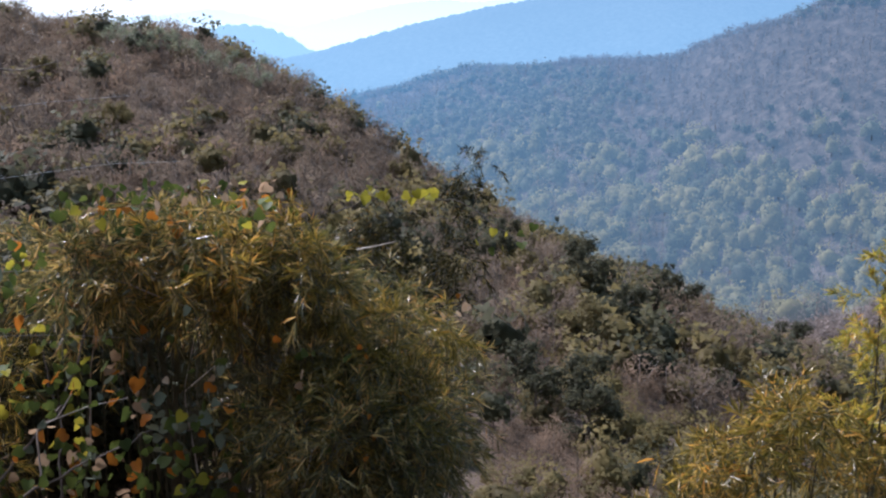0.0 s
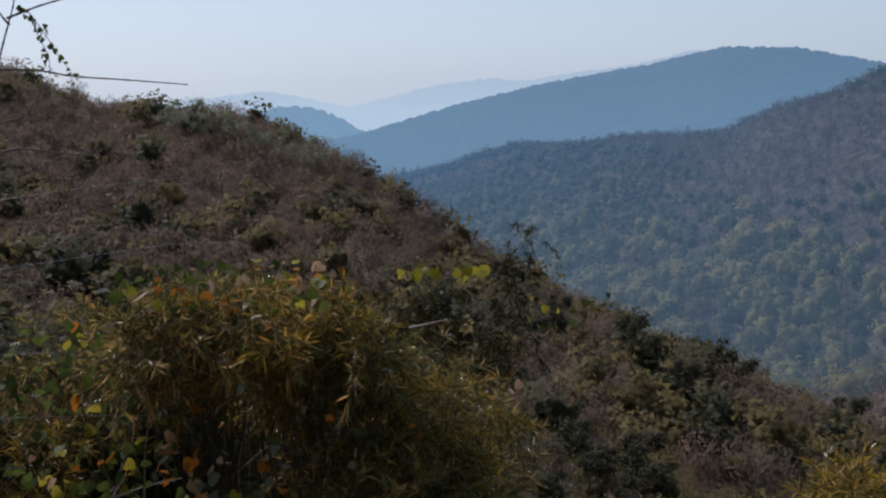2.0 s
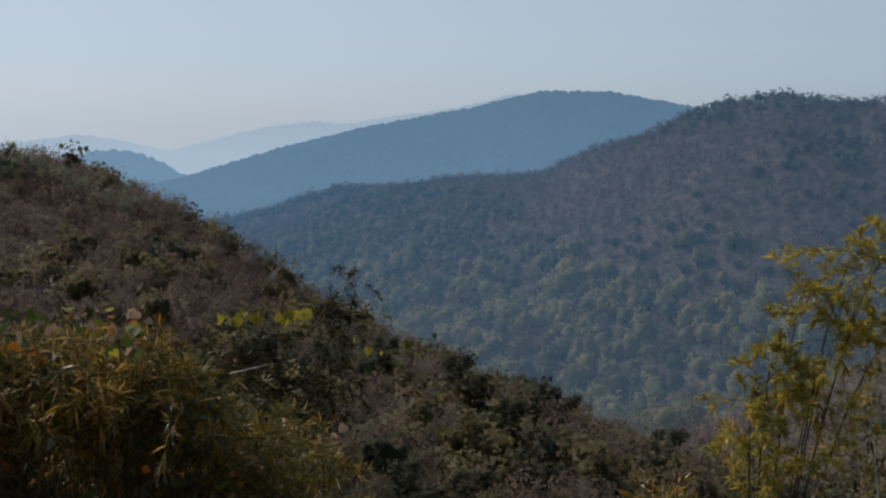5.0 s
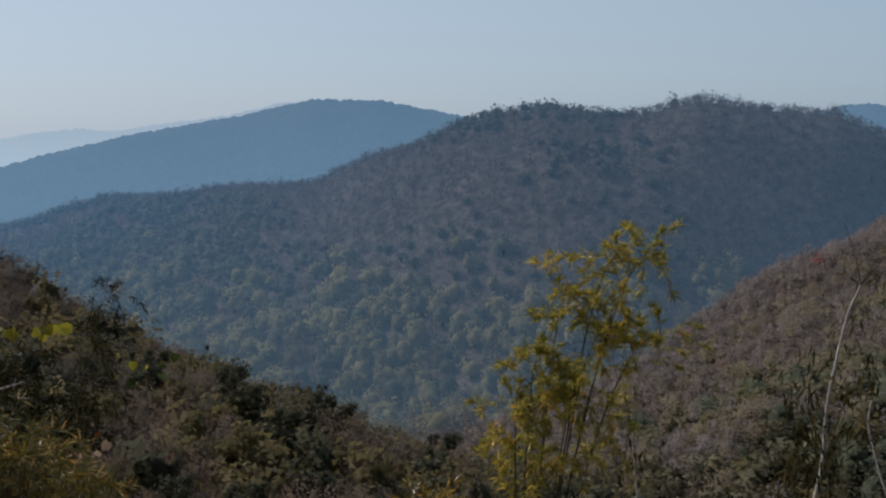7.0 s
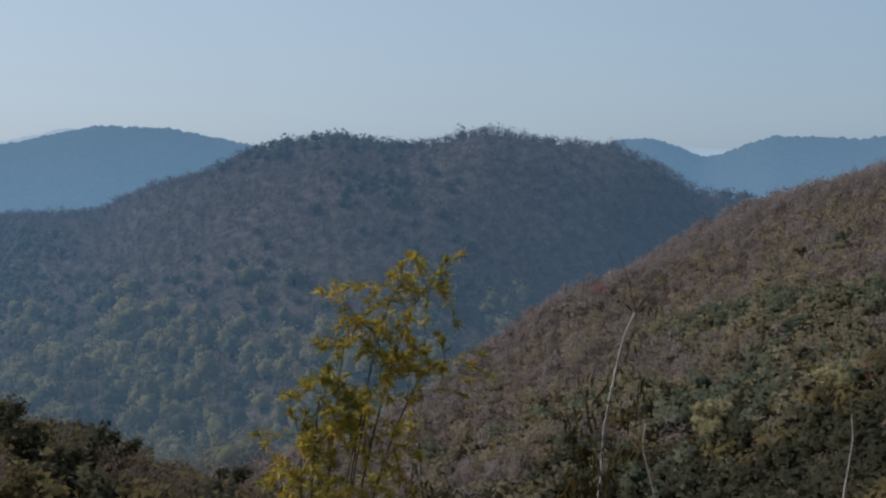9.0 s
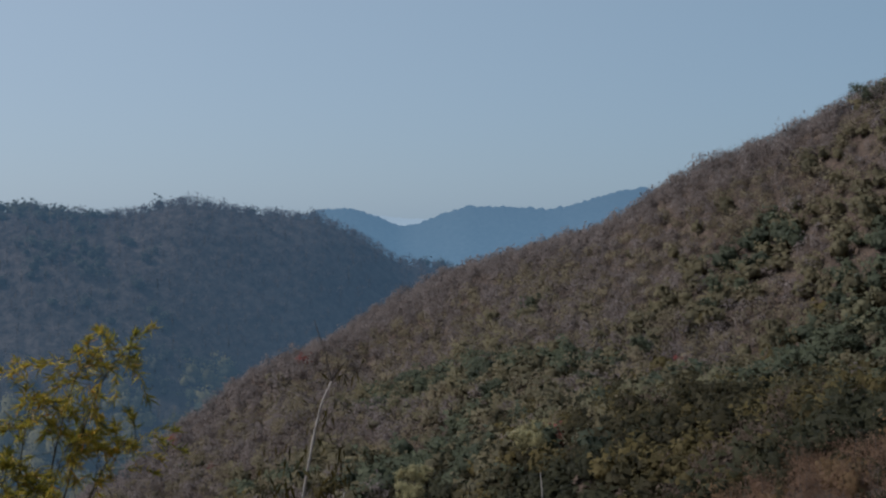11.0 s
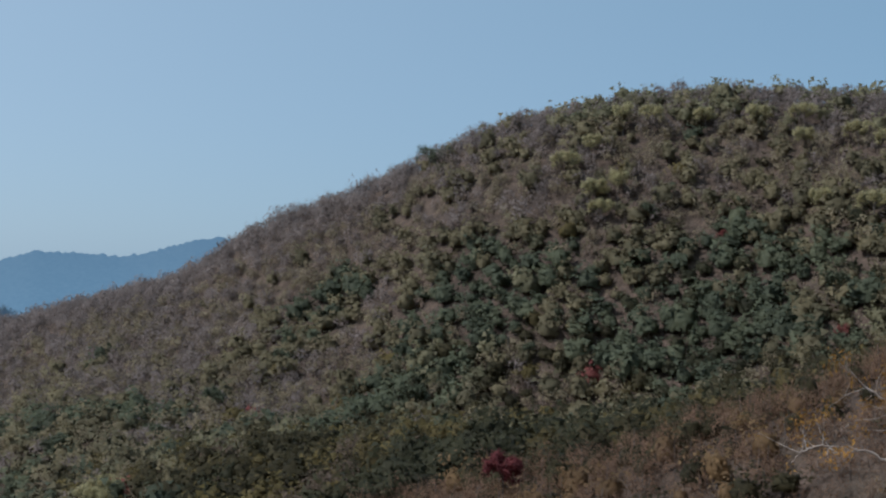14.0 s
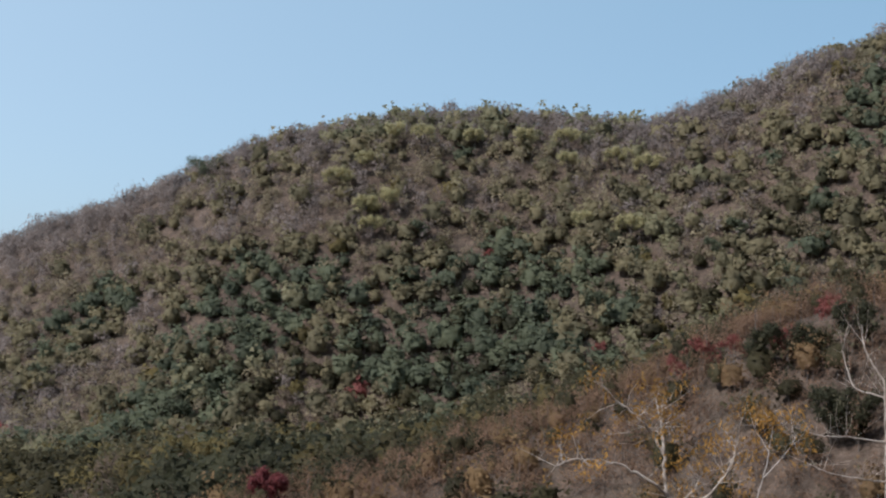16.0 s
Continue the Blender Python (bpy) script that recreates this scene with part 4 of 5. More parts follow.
# the thicket beside the path: culms lean out into a leafy roof over a deep hollow
for az, r, top, n, start, wide, leaf, lab in (
        (61.0, 5.9, -9.9, 30, 0.8, 4.8, BAMBOO, "arching bamboo with straw-tipped leaves roofing the thicket"), (56.2, 5.9, -11.2, 30, 0.75, 3.6, BAMBOO, "arching bamboo with olive leaves roofing the thicket"),
        # the first roof here is added to keep daylight out of the hollow
        (60.0, 7.8, -9.0, 44, 0.72, 6.5, BAMBOO_OLIVE_SHADED, "dense bamboo roofing the depth of the thicket"), (60.5, 8.2, -9.8, 26, 0.25, 6.5, BAMBOO_OLIVE_SHADED, "dense bamboo at the back of the thicket"), (53.6, 6.8, -10.8, 18, 0.4, 3.5, BAMBOO_OLIVE_SHADED, "dense bamboo with olive leaves at the thicket's edge"),
        (57.0, 6.7, -15.5, 26, 0.1, 4.0, BAMBOO_OLIVE_SHADED, "low dense bamboo filling the thicket's floor"), (63.5, 6.7, -15.0, 26, 0.1, 4.0, BAMBOO_OLIVE_SHADED, "low dense bamboo filling the thicket's floor"),
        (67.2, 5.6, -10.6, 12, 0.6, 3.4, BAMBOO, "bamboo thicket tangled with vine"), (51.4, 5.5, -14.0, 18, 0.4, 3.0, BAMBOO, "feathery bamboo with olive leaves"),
        (70.5, 5.4, -13.0, 12, 0.35, 3.0, BAMBOO_OLIVE_SHADED, "bamboo with yellow-green leaves at the wire"), (50.8, 4.9, -17.5, 18, 0.4, 3.2, BAMBOO, "low bamboo with olive and dry leaves"), (54.8, 4.7, -17.0, 16, 0.45, 2.6, BAMBOO, "low feathery bamboo with dry leaves")):
    culms = []
    roof = start > 0.7
    for _ in range(n):
        a = az + rng.normal(0, 1.2)
        reach_az = az + rng.uniform(-wide, wide)
        drop = abs(rng.normal(0, 0.9 if roof else 1.6)) + (0.07 if roof else 0.12) * (reach_az - az) ** 2
        out = rng.uniform(-1.9, -0.4) if roof else rng.uniform(-0.8, 0.5)
        culms.append((root(a, r + rng.normal(0, 0.25)), spot(reach_az, top - drop, r + out), rng.uniform(0.05, 0.3)))
    bamboo(rng, culms, lab, leaf, 8 if roof else 13, 34 if roof else 26, 0.06, 0.004, start, 0.2 if roof else 0.24, hang=0.1, fan=0.7, broad=0.042, tuft=0.5, group="bamboo thicket beside the path")
# tufts on the thicket: golden straw leaves, brightened to stand in for sunlit tips
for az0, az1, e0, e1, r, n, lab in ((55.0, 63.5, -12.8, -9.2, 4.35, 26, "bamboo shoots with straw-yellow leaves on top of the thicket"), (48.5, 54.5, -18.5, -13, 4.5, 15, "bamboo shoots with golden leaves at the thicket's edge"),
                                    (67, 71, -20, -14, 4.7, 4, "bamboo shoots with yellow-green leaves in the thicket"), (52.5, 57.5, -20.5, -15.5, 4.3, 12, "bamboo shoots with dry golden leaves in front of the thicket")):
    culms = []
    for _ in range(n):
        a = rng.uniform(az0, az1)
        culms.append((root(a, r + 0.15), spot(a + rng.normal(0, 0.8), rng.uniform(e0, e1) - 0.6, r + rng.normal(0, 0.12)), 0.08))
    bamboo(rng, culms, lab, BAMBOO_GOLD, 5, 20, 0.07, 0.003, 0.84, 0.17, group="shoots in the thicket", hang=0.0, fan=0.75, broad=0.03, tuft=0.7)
culms = []
for _ in range(6):
    a = rng.uniform(51, 57)
    culms.append((root(a, 4.55), spot(a + rng.normal(0, 1.5), rng.uniform(-21.5, -17), 4.4 + rng.normal(0, 0.15)), 0.12))
bamboo(rng, culms, "dry tangled bamboo shoots in front of the thicket", BAMBOO, 8, 13, 0.075, 0.003, 0.5, 0.2, group="shoots in the thicket", hang=0.1, fan=0.8, broad=0.032, tuft=0.5)
# a spray reaching over the valley
culms = [(root(53, 7.0), spot(46.8, -7.0, 7.6), 0.1), (root(52.5, 7.0), spot(48.2, -8.8, 7.4), 0.15)]
for _ in range(13):
    a = rng.uniform(46.8, 54)
    culms.append((root(53 + rng.normal(0, 0.8), 7.1), spot(a, -9.6 - abs(rng.normal(0, 2.0)) - max(0, 50 - a) * 0.35, 7.3 + rng.normal(0, 0.25)), 0.15))
bamboo(rng, culms, "slender bamboo arching over the valley", BAMBOO_OLIVE_SHADED, 15, 20, 0.055, 0.004, 0.35, 0.2, hang=0.3, fan=0.7, broad=0.06)
# low gilded clump
culms = []
for _ in range(20):
    a = rng.uniform(28.5, 38.5)
    culms.append((root(a, 6.1 + rng.normal(0, 0.3)), spot(a + rng.normal(0, 1.3), -17.4 - abs(rng.normal(0, 1.8)) - max(0, a - 34) * 1.0, 6.0 + rng.normal(0, 0.35)), 0.2))
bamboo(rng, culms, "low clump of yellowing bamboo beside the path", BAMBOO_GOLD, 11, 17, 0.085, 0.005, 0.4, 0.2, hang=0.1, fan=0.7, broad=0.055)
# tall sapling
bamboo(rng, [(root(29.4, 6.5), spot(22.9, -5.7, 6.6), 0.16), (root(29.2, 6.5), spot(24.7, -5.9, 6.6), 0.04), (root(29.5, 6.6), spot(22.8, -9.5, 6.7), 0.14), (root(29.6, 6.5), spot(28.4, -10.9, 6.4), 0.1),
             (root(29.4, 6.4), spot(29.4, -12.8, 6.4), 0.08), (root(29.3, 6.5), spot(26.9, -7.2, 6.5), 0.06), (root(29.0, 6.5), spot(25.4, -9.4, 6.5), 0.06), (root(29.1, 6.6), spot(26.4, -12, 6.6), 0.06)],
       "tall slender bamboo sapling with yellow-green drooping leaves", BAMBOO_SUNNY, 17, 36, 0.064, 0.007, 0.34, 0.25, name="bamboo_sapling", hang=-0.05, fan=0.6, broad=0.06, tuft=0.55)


def stem(points, r0, r1, label, wood, name="dry_bamboo", sprays_at=(), leaf=None, forks=()):
    """A thin bare stem through points of azimuth, elevation and range, from its root up, with dark forks and hanging leaves."""
    rng = np.random.default_rng(int(points[0][0] * 10) % 997 + 5)
    p0 = root(points[0][0], points[0][2])
    pts = [np.array(p0)] + [np.array(spot(*p)) for p in points]
    s = np.linspace(0, len(pts) - 1, 7 * len(pts))
    k = np.minimum(s.astype(int), len(pts) - 2)
    w = (s - k)[:, None]
    P = np.array(pts)
    path = P[k] * (1 - w) + P[k + 1] * w
    for _ in range(3):
        path[1:-1] = (path[:-2] + 2 * path[1:-1] + path[2:]) / 4
    t = thing(name, p0, label, "stem")
    o = np.array(p0)
    rad = np.linspace(r0, r1, len(path)) * (1 + 0.18 * (np.arange(len(path)) % 4 == 0))
    mesh("culm", *tube(path - o, rad, 7), wood, t, smooth=True)
    for run in forks:
        mesh("twig", *tube(np.array([np.array(spot(*q)) for q in run]) - o, np.linspace(r1, r1 * 0.35, len(run)), 5), BARK, t, smooth=True)
    lv = []
    for az, el, r, n in sprays_at:
        c = np.array(spot(az, el, r)) - o
        k = int(np.argmin(np.linalg.norm(path - o - c - (0, 0, 0.1), axis=1)))
        mesh("twig", *tube([path[k] - o, (path[k] - o + c) / 2 + (0, 0, 0.05), c], [0.002, 0.0015, 0.001], 4), BARK, t)
        at = c + rng.normal(0, 0.06, (n, 3))
        lv.append(blades(rng, at, rng.normal(0, 0.5, (n, 3)) + (0, 0, -1.0), 0.085, 0.09))
    if lv:
        mesh("foliage", *join(lv), leaf or HANGING, t)
    return t


stem([(16.1, -16.6, 7.5), (15.7, -14.8, 7.5), (15.6, -12.4, 7.5), (15.1, -9.75, 7.5), (14.72, -8.15, 7.5), (14.25, -7.1, 7.5)], 0.012, 0.0055, "pale dry bamboo stem with few hanging leaves", WHITE_BARK,
     forks=[[(14.25, -7.1, 7.5), (14.47, -6.0, 7.5), (15.0, -4.4, 7.5)], [(14.25, -7.1, 7.5), (13.93, -6.6, 7.5), (13.5, -6.1, 7.5)]],
     sprays_at=[(16.35, -10.5, 7.5, 24), (16.5, -12.0, 7.5, 42), (16.3, -13.5, 7.4, 50), (16.8, -14.6, 7.4, 46), (14.45, -9.9, 7.5, 22), (14.3, -11.4, 7.6, 44), (14.4, -13.0, 7.6, 44), (15.1, -8.5, 7.5, 14), (13.9, -6.4, 7.5, 14), (15.5, -14.3, 7.4, 34), (15.8, -15.3, 7.4, 40), (17.0, -15.6, 7.4, 40)])
stem([(12.8, -16.4, 8), (13.35, -14.9, 8), (13.85, -13.0, 8), (13.7, -12.0, 8)], 0.008, 0.004, "thin pale dry bamboo on the slope", WHITE_BARK)
stem([(23.8, -16.7, 7.5), (24.0, -14.7, 7.5), (24.1, -13, 7.5)], 0.006, 0.003, "thin brown dry bamboo on the slope", WHITE_BARK, sprays_at=[(23.9, -14.6, 7.5, 30)])
stem([(5.1, -15, 9), (4.7, -12.3, 9), (4.8, -11.2, 9)], 0.008, 0.003, "thin pale dry bamboo on the slope", WHITE_BARK)


# ---- vine in the thicket ----
def leaf_paint(name, a, b, through=0.45):
    return foliage(name, a, tuple((x + y) / 2 for x, y in zip(a, b)), b, 9.0, through, 0.5)


LEAF_GREEN = leaf_paint("vine_green", (0.04, 0.058, 0.014), (0.10, 0.12, 0.025))
LEAF_YELLOW = leaf_paint("vine_yellow", (0.20, 0.19, 0.02), (0.34, 0.28, 0.03))
LEAF_ORANGE = leaf_paint("vine_orange", (0.22, 0.065, 0.01), (0.44, 0.18, 0.02))
LEAF_GREY = leaf_paint("vine_grey_green", (0.09, 0.105, 0.07), (0.17, 0.185, 0.13), 0.2)
LEAF_DRY = leaf_paint("vine_dry", (0.26, 0.165, 0.09), (0.46, 0.34, 0.23), 0.3)


def heart(mat, cup):
    """A heart-shaped leaf, its stalk at the origin, about 2 units long, hanging along -z."""
    out = [(0, -0.05), (0.5, 0.22), (0.92, -0.12), (0.98, -0.62), (0.66, -1.2), (0.22, -1.68), (0, -1.95), (-0.22, -1.68), (-0.66, -1.2), (-0.98, -0.62), (-0.92, -0.12), (-0.5, 0.22)]
    mid = [(0, 0.06, -0.5), (0, 0.06, -1.1)]
    v = [(x, -cup * (x * x) - 0.06 * z * z * cup, z) for x, z in out] + mid
    f = [(12, k, k + 1) for k in range(0, 3)] + [(12, 3, 13), (13, 3, 4), (13, 4, 5), (13, 5, 6), (13, 6, 7), (13, 7, 8), (13, 8, 9), (12, 13, 9)] + [(12, k, (k + 1) % 12) for k in range(9, 12)]
    ob = mesh("leaf", v, np.array(f), mat, smooth=True)
    me = ob.data
    bpy.data.objects.remove(ob)
    return me


HEARTS = {k: [heart(m, c) for c in (0.15, 0.35, -0.2)] for k, m in (("g", LEAF_GREEN), ("y", LEAF_YELLOW), ("o", LEAF_ORANGE), ("w", LEAF_GREY), ("d", LEAF_DRY))}


def vine(rng, label, runs, groups, singles=()):
    """A creeper: stems along runs of (azimuth, elevation, range), and single heart-shaped leaves."""
    base = spot(*runs[0][0])
    t = thing("vine", base, label, "vine", "creepers in the thicket")
    o = np.array(base)
    for run in runs:
        p = np.array([np.array(spot(*q)) for q in run]) - o
        s = np.linspace(0, len(p) - 1, 5 * len(p))
        k = np.minimum(s.astype(int), len(p) - 2)
        w = (s - k)[:, None]
        p = p[k] * (1 - w) + p[k + 1] * w + rng.normal(0, 0.006, (len(s), 3))
        mesh("vine_stem", *tube(p, np.linspace(0.005, 0.002, len(p)), 5), BARK, t, smooth=True)
    rows = list(singles)
    for (a0, a1), (e0, e1), (r0, r1), kinds, n, size in groups:
        for _ in range(n):
            rows.append((rng.uniform(a0, a1), rng.uniform(e0, e1), rng.uniform(r0, r1), kinds[rng.integers(len(kinds))], size * rng.uniform(0.6, 1.25)))
    for az, el, r, kind, size in rows:
        ob = new("leaf", HEARTS[kind][rng.integers(3)])
        ob.parent = t
        ob.matrix_basis = Matrix.Translation(spot(az, el, r) - base) @ Euler((rng.normal(0.2, 0.7), rng.normal(0, 0.7), radians(az) + rng.normal(0, 0.9))).to_matrix().to_4x4() @ Matrix.Scale(size, 4)
    return t


rng = np.random.default_rng(44)
vine(rng, "creeper with green, yellow and orange heart-shaped leaves over bamboo",
     [[(69, -20, 4.4), (66, -17, 4.4), (64.5, -13, 4.5), (63.5, -10.5, 4.6)], [(68.5, -21, 4.3), (65, -19.5, 4.3), (62, -18.4, 4.3), (60, -18.6, 4.4)], [(66.5, -22, 4.3), (66.2, -18, 4.4), (66.8, -14, 4.5)]],
     [((64.8, 70.5), (-22.5, -15), (4.2, 4.6), "gggygogwgdg", 170, 0.021), ((58, 66), (-23, -19.2), (4.2, 4.6), "gggogwggd", 100, 0.022), ((62.5, 66), (-19.5, -14.5), (4.3, 4.7), "gwgodg", 30, 0.02), ((65, 71), (-15, -10), (4.3, 4.8), "ggggygog", 75, 0.019), ((58.6, 62.3), (-19.4, -17.6), (4.15, 4.35), "wwg", 18, 0.025), ((56, 64), (-18, -13), (4.7, 5.3), "wgd", 22, 0.014), ((58.5, 67), (-21.5, -15.5), (4.0, 4.2), "ggwgogywgd", 80, 0.021), ((51, 59), (-21, -14.5), (4.0, 4.25), "gdogw", 26, 0.016), ((60, 69), (-14.5, -10.5), (4.0, 4.3), "ggowg", 36, 0.018)],
     [(67.7, -13.2, 4.3, "o", 0.027), (67.2, -12.6, 4.35, "o", 0.022), (62.7, -16.2, 4.25, "o", 0.029), (61.5, -19.2, 4.2, "o", 0.031), (61.1, -19.3, 4.18, "o", 0.027), (63.5, -10.9, 4.3, "y", 0.025), (68.4, -17, 4.2, "y", 0.027), (63, -19.7, 4.2, "o", 0.025), (64.8, -18.2, 4.2, "o", 0.022), (66.8, -14.5, 4.3, "y", 0.017), (66.2, -15.7, 4.25, "o", 0.026), (64.2, -16.6, 4.25, "o", 0.024), (68.2, -16.6, 4.2, "y", 0.024), (62.0, -17.8, 4.2, "w", 0.026), (61.0, -18.3, 4.2, "w", 0.03), (60.1, -18.0, 4.2, "w", 0.028)])
vine(rng, "creeper with dry pinkish and orange leaves on top of the thicket",
     [[(66, -9.5, 4.9), (62.5, -8.6, 4.9), (59, -8.4, 4.9), (56, -8.9, 5.0)]],
     [((55.5, 65.5), (-9.8, -7.7), (4.7, 5.2), "ddggggyogg", 120, 0.019), ((56, 66), (-10.2, -8.2), (4.15, 4.4), "dgggoygd", 70, 0.02), ((62, 65), (-11, -8.8), (4.4, 4.7), "oddg", 20, 0.018), ((51, 56), (-13.8, -11.6), (4.9, 5.3), "wwdg", 22, 0.022), ((55, 58), (-9.5, -8), (4.7, 5.0), "ddo", 12, 0.024)])
vine(rng, "creeper with a row of yellow-green leaves on arching bamboo",
     [[(54, -9.4, 6.6), (52, -8.8, 6.6), (50, -8.7, 6.7), (48, -8.9, 6.8), (45.6, -10.6, 6.9), (44.6, -11.4, 7.0)]],
     [((49.3, 53.2), (-8.75, -8.3), (6.5, 6.7), "y", 24, 0.025), ((44.4, 48.5), (-11.4, -9.2), (6.8, 7.0), "yg", 10, 0.026), ((47, 50.5), (-14.8, -13), (6.0, 6.3), "od", 8, 0.022)])


# ---- fence wires and bare twigs ----
def strand(runs, radius, label, name, wood, barbs, category):
    base = spot(*runs[0][0])
    t = thing(name, base, label, category)
    o = np.array(base)
    for run in runs:
        p = np.array([np.array(spot(*q)) for q in run]) - o
        s = np.linspace(0, len(p) - 1, 9 * len(p))
        k = np.minimum(s.astype(int), len(p) - 2)
        w = (s - k)[:, None]
        q = p[k] * (1 - w) + p[k + 1] * w
        for _ in range(4):
            q[1:-1] = (q[:-2] + 2 * q[1:-1] + q[2:]) / 4
        rad = np.linspace(radius, radius * (1 if barbs else 0.4), len(q)) * (1 if barbs else 1 + 0.3 * (np.arange(len(q)) % 4 == 0))
        line = mesh("wire" if barbs else "twig", *tube(q, rad, 6), wood, t, smooth=True)
        if barbs:
            for c in q[3::5]:
                d = np.array([0.012, 0.004, 0.012])
                mesh("barb", *join([tube([c - d, c + d], [0.001, 0.001], 3), tube([c - d * (1, 1, -1), c + d * (1, 1, -1)], [0.001, 0.001], 3)]), wood, line)
    return t


def zinc(t, p, out):
    link(t, ramp(t, noise_of(t, 30.0, 4.0), [(0.35, (0.22, 0.20, 0.19)), (0.65, (0.36, 0.35, 0.34))]), p.inputs["Base Color"])
    p.inputs["Metallic"].default_value, p.inputs["Roughness"].default_value = 0.7, 0.55


ZINC = material("weathered_zinc", zinc)
strand([[(76, -5.2, 4.0), (69.8, -4.6, 4.1), (65.9, -4.2, 4.3), (62.5, -4.0, 4.6)], [(76, -8.1, 4.0), (70.0, -7.5, 4.1), (66.6, -7.2, 4.3), (63.5, -6.9, 4.6), (60.5, -6.9, 4.9)],
        [(76, -11, 4.0), (71.1, -11.1, 4.1), (66.3, -11.3, 4.3), (63, -11.8, 4.6)], [(76, -13.5, 4.0), (71.3, -13.7, 4.1), (65.7, -14.1, 4.3), (62, -14.6, 4.6)]],
       0.0009, "sagging barbed wire strands running into the thicket", "barbed_wire_fence", ZINC, True, "fence")
for runs in ([[(58.6, -10.55, 4.5), (57.6, -10.63, 4.5), (56.5, -10.9, 4.55)], [(57.6, -10.63, 4.5), (57.1, -10.2, 4.5)]],
             [[(65.4, -11.4, 4.3), (63.85, -11.75, 4.3), (62.9, -12.1, 4.3), (61.7, -12.7, 4.3), (60.5, -13.2, 4.35), (58.8, -13.55, 4.4)]],
             [[(67.1, -20.5, 4.2), (67.2, -17.9, 4.2), (66.3, -17.6, 4.2), (64.9, -17.2, 4.2), (63.2, -17.0, 4.25)], [(66.3, -17.6, 4.2), (65.6, -16.6, 4.2)]],
             [[(65.0, -19.0, 4.7), (64.8, -15.7, 4.7), (64.6, -14.7, 4.7), (64.5, -13.0, 4.7)], [(64.6, -14.7, 4.7), (63.6, -13.6, 4.7)]],
             [[(60.3, -20.5, 4.8), (60.8, -17.0, 4.8), (60.2, -14.6, 4.8)], [(60.8, -17, 4.8), (59.2, -15.8, 4.8)]],
             [[(52.8, -11.0, 5.2), (51.9, -10.85, 5.2), (51.0, -10.65, 5.2)]],
             [[(55.6, -22.0, 4.2), (55.0, -19.8, 4.2), (54.0, -18.4, 4.2)], [(55.0, -19.8, 4.2), (55.8, -18.6, 4.2)]]):
    strand(runs, 0.0035, "thin dead grey twig caught in the thicket", "dead_twig", MOTTLED_BARK, False, "twig")
branch = strand([[(70.9, -3.5, 5.0), (70.2, .2, 5.0), (69.6, 2.2, 5.0), (69.2, 3.4, 5.0), (68.7, 6.5, 5.0)], [(70.0, .8, 5.0), (68.4, .75, 5.0), (67, .45, 4.95), (64.6, .25, 4.9), (62.2, .02, 4.85)],
                 [(69.5, 2.9, 5.0), (68.2, 3.4, 5.0), (66.5, 3.9, 4.95), (64.6, 4.3, 4.9)], [(70.6, -1.6, 5.0), (69, -1.2, 4.95), (68, .3, 4.9)], [(71.2, -2.9, 5.0), (69.4, -2.5, 5.0), (67, -2.9, 5.0), (65, -2.4, 5.0)],
                 [(69.4, 2.6, 5.0), (70, 3.4, 5.0), (70.4, 4.5, 5.0)]],
                0.0045, "leafless grey branch with long bare side shoots", "bare_branch", BARK, False, "branch")
tendril = strand([[(69.1, 3.3, 4.95), (68.6, 3.15, 4.95), (68.1, 2.4, 4.95), (67.5, 1.3, 4.95), (66.9, .4, 4.95)], [(68.5, 3.0, 4.96), (68.3, 2.2, 4.96), (67.9, 1.3, 4.96), (67.9, .7, 4.96)]],
                 0.002, "hanging tendril with tiny dark leaves", "hanging_vine", BARK, False, "vine")
rng = np.random.default_rng(51)
for k in range(46):
    s = rng.uniform(0, 1)
    az, el = (68.9 - 2.0 * s, 3.3 - 2.9 * s ** 1.2) if k % 3 else (68.5 - 0.6 * s, 3.0 - 2.3 * s)
    ob = new("leaf", HEARTS["g"][k % 3])
    ob.parent = tendril
    ob.matrix_basis = Matrix.Translation(spot(az + rng.normal(0, .06), el + rng.normal(0, .06), 4.95) - tendril.location) @ Euler(rng.normal(0, 0.8, 3)).to_matrix().to_4x4() @ Matrix.Scale(rng.uniform(0.007, 0.013), 4)


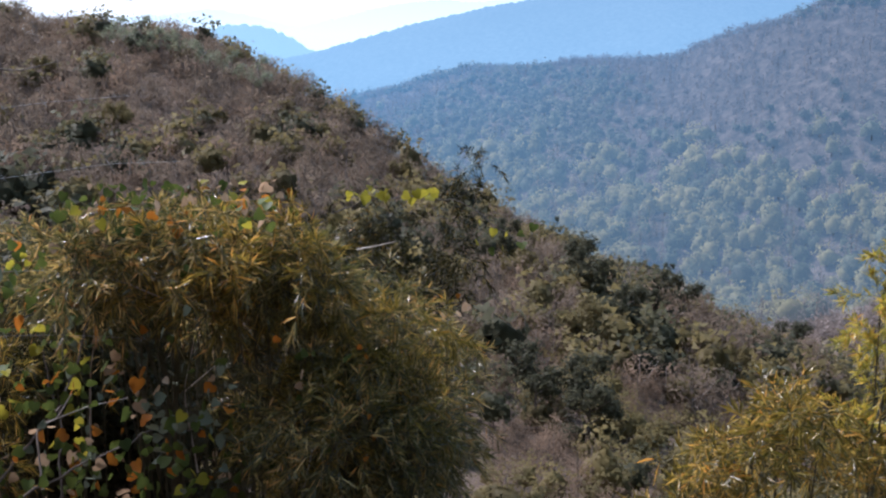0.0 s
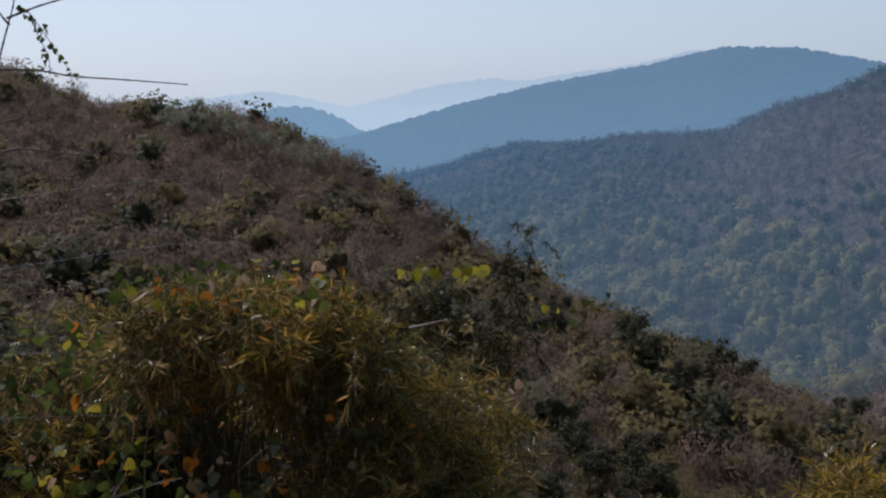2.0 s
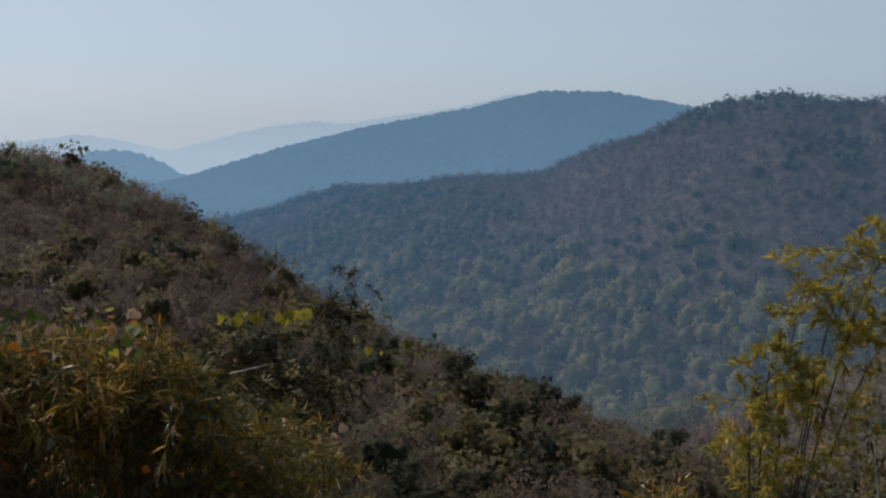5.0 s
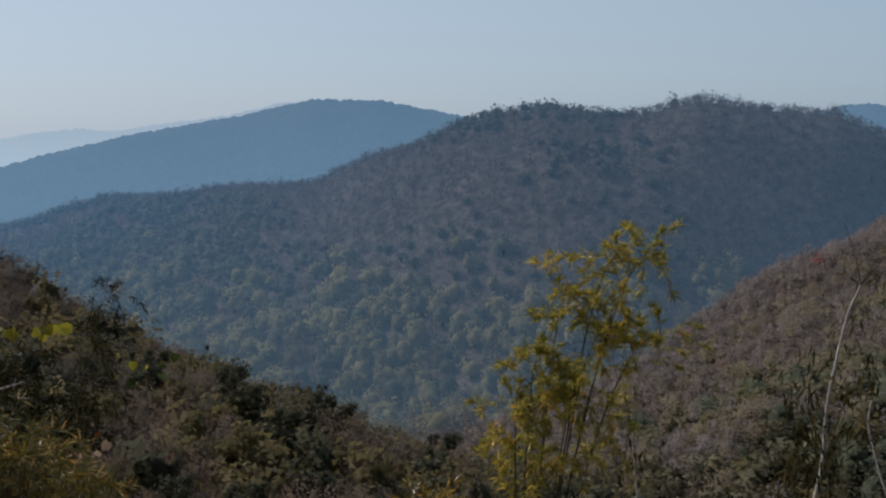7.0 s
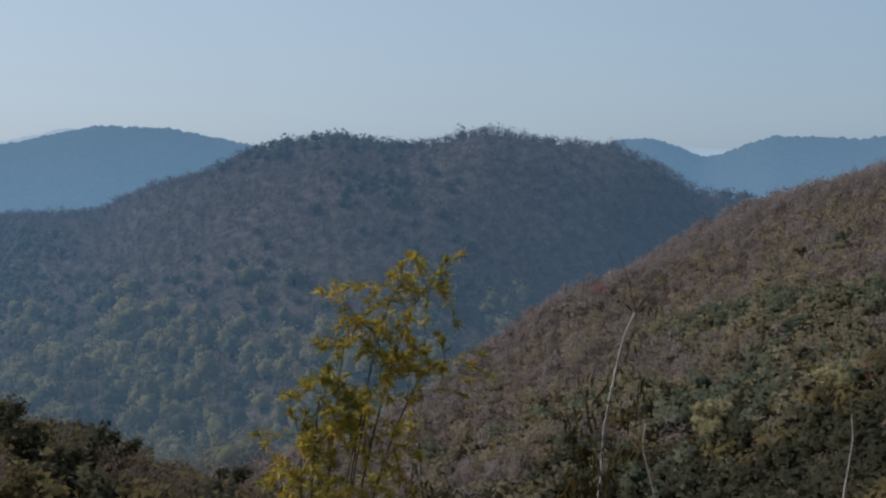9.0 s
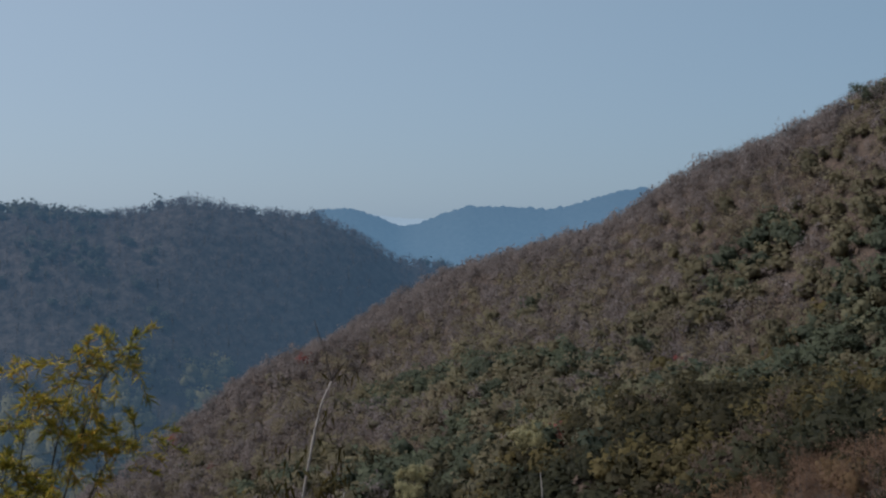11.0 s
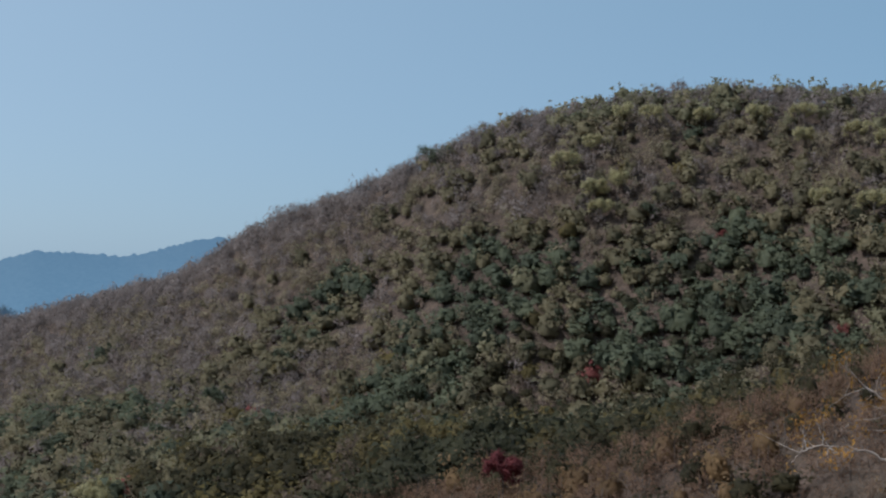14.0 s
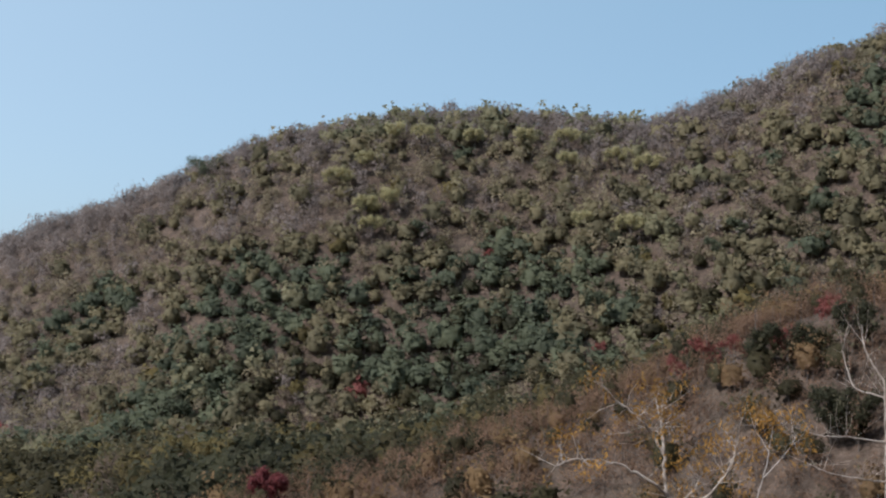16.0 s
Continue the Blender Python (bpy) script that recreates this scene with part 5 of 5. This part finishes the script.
# ---- trees on the near bank ----
def limb_tree(rng, name, label, wood, trunk, limbs, width, twigs, reach, leaf=None, count=0, leaf_length=0.08):
    """A tree whose trunk and limbs follow runs of (azimuth, elevation, range), with twigs and tufts of leaves."""
    az, _, r = trunk[0]
    base = root(az, r)
    t = thing(name, base, label, "tree")
    o = np.array(base)
    bits, ends = [], []
    for n, run in enumerate([trunk] + limbs):
        p = np.array(([o] if n == 0 else []) + [np.array(spot(*q)) for q in run]) - o
        s = np.linspace(0, len(p) - 1, 6 * len(p))
        k = np.minimum(s.astype(int), len(p) - 2)
        w = (s - k)[:, None]
        q = p[k] * (1 - w) + p[k + 1] * w
        for _ in range(2):
            q[1:-1] = (q[:-2] + 2 * q[1:-1] + q[2:]) / 4
        q[1:-1] += rng.normal(0, width * 0.25, (len(q) - 2, 3))
        w0 = width if n == 0 else width * 0.6
        mesh("trunk" if n == 0 else "limb", *tube(q, np.linspace(w0, w0 * 0.3, len(q)), 7), wood, t, smooth=True)
        for _ in range(twigs):
            c = q[rng.integers(len(q) // (2 if n == 0 else 4), len(q))]
            d = unit(rng.normal(0, 1, 3) + (0, 0, 0.8)) * reach * rng.uniform(0.4, 1.2)
            e = c + d
            m = c + d * 0.5 + rng.normal(0, 0.06 * reach, 3)
            bits.append(tube([c, m, e], [width * 0.14, width * 0.1, width * 0.05], 4))
            e2 = m + unit(rng.normal(0, 1, 3) + (0, 0, 0.6)) * reach * 0.4
            bits.append(tube([m, (m + e2) / 2, e2], [width * 0.09, width * 0.06, width * 0.04], 3))
            ends += [e, e2]
    tagged(mesh("twig_spray", *join(bits), wood, t), kind="stuff")
    if leaf:
        e = np.array(ends)[rng.integers(0, len(ends), count)]
        at = e + rng.normal(0, reach * 0.11, (count, 3))
        tagged(mesh("foliage", *blades(rng, at, rng.normal(0, 0.7, (count, 3)) + (0, 0, -0.5), leaf_length, 0.22), leaf, t), kind="stuff")
    return t


rng = np.random.default_rng(61)
limb_tree(rng, "yellow_leaved_tree", "half-bare tree with mottled grey limbs and yellow-orange leaves", MOTTLED_BARK,
          [(-31.4, -9.6, 16), (-31.2, -8.55, 16), (-30.95, -7.6, 16), (-30.93, -6.56, 16), (-30.35, -5.7, 16), (-29.8, -5.1, 15.9), (-28.7, -4.3, 15.8)],
          [[(-31.1, -8.4, 16), (-30.7, -8.0, 15.9), (-29.0, -7.1, 15.7), (-27.6, -7.0, 15.6), (-26.85, -7.0, 15.5), (-26.1, -7.35, 15.4)],
           [(-31.3, -8.9, 16), (-32.2, -8.2, 16.2), (-32.6, -7.4, 16.3)], [(-30.9, -6.6, 16), (-30.8, -5.4, 16.1), (-30.5, -4.2, 16.2)], [(-31.4, -9.0, 16), (-33.0, -8.3, 15.8), (-33.9, -6.9, 15.6), (-34.2, -5.6, 15.5)]],
          0.034, 14, 0.5, AUTUMN, 2000, 0.05)
limb_tree(rng, "leafless_tree", "leafless pale-barked tree on the near bank", MOTTLED_BARK,
          [(-40.4, -9, 17), (-40.37, -7.9, 17), (-40.28, -5.45, 17), (-40.19, -2.96, 17), (-39.76, -2.35, 17), (-39.32, -1.55, 17), (-39.2, -.5, 17)],
          [[(-40.28, -5.5, 17), (-38.9, -5.38, 16.8), (-37.7, -5.41, 16.6), (-36.5, -5.1, 16.4)], [(-40.31, -7.15, 17), (-39.5, -7.14, 16.8), (-38, -6.97, 16.6), (-36.8, -6.52, 16.5)], [(-40.2, -3.6, 17), (-38.9, -3.3, 17), (-38.4, -1.6, 17), (-38.7, -.4, 17)],
           [(-40.2, -4.6, 17), (-41.6, -3.6, 17), (-42.8, -2, 17)], [(-40.2, -6.4, 17), (-42, -6, 17), (-43.5, -5, 17)]],
          0.019, 12, 0.5, OLIVE, 200, 0.06)
limb_tree(rng, "thin_tree", "thin leafless sapling on the near bank", WHITE_BARK,
          [(-34.9, -9.2, 15), (-35.0, -8.2, 15), (-35.4, -6.6, 15), (-35.6, -4.9, 15)], [[(-35.2, -7.4, 15), (-36.2, -6.2, 15), (-36.6, -5.4, 15)], [(-35.4, -6.2, 15), (-34.7, -5.0, 15)]], 0.011, 10, 0.4, AUTUMN, 600, 0.05)
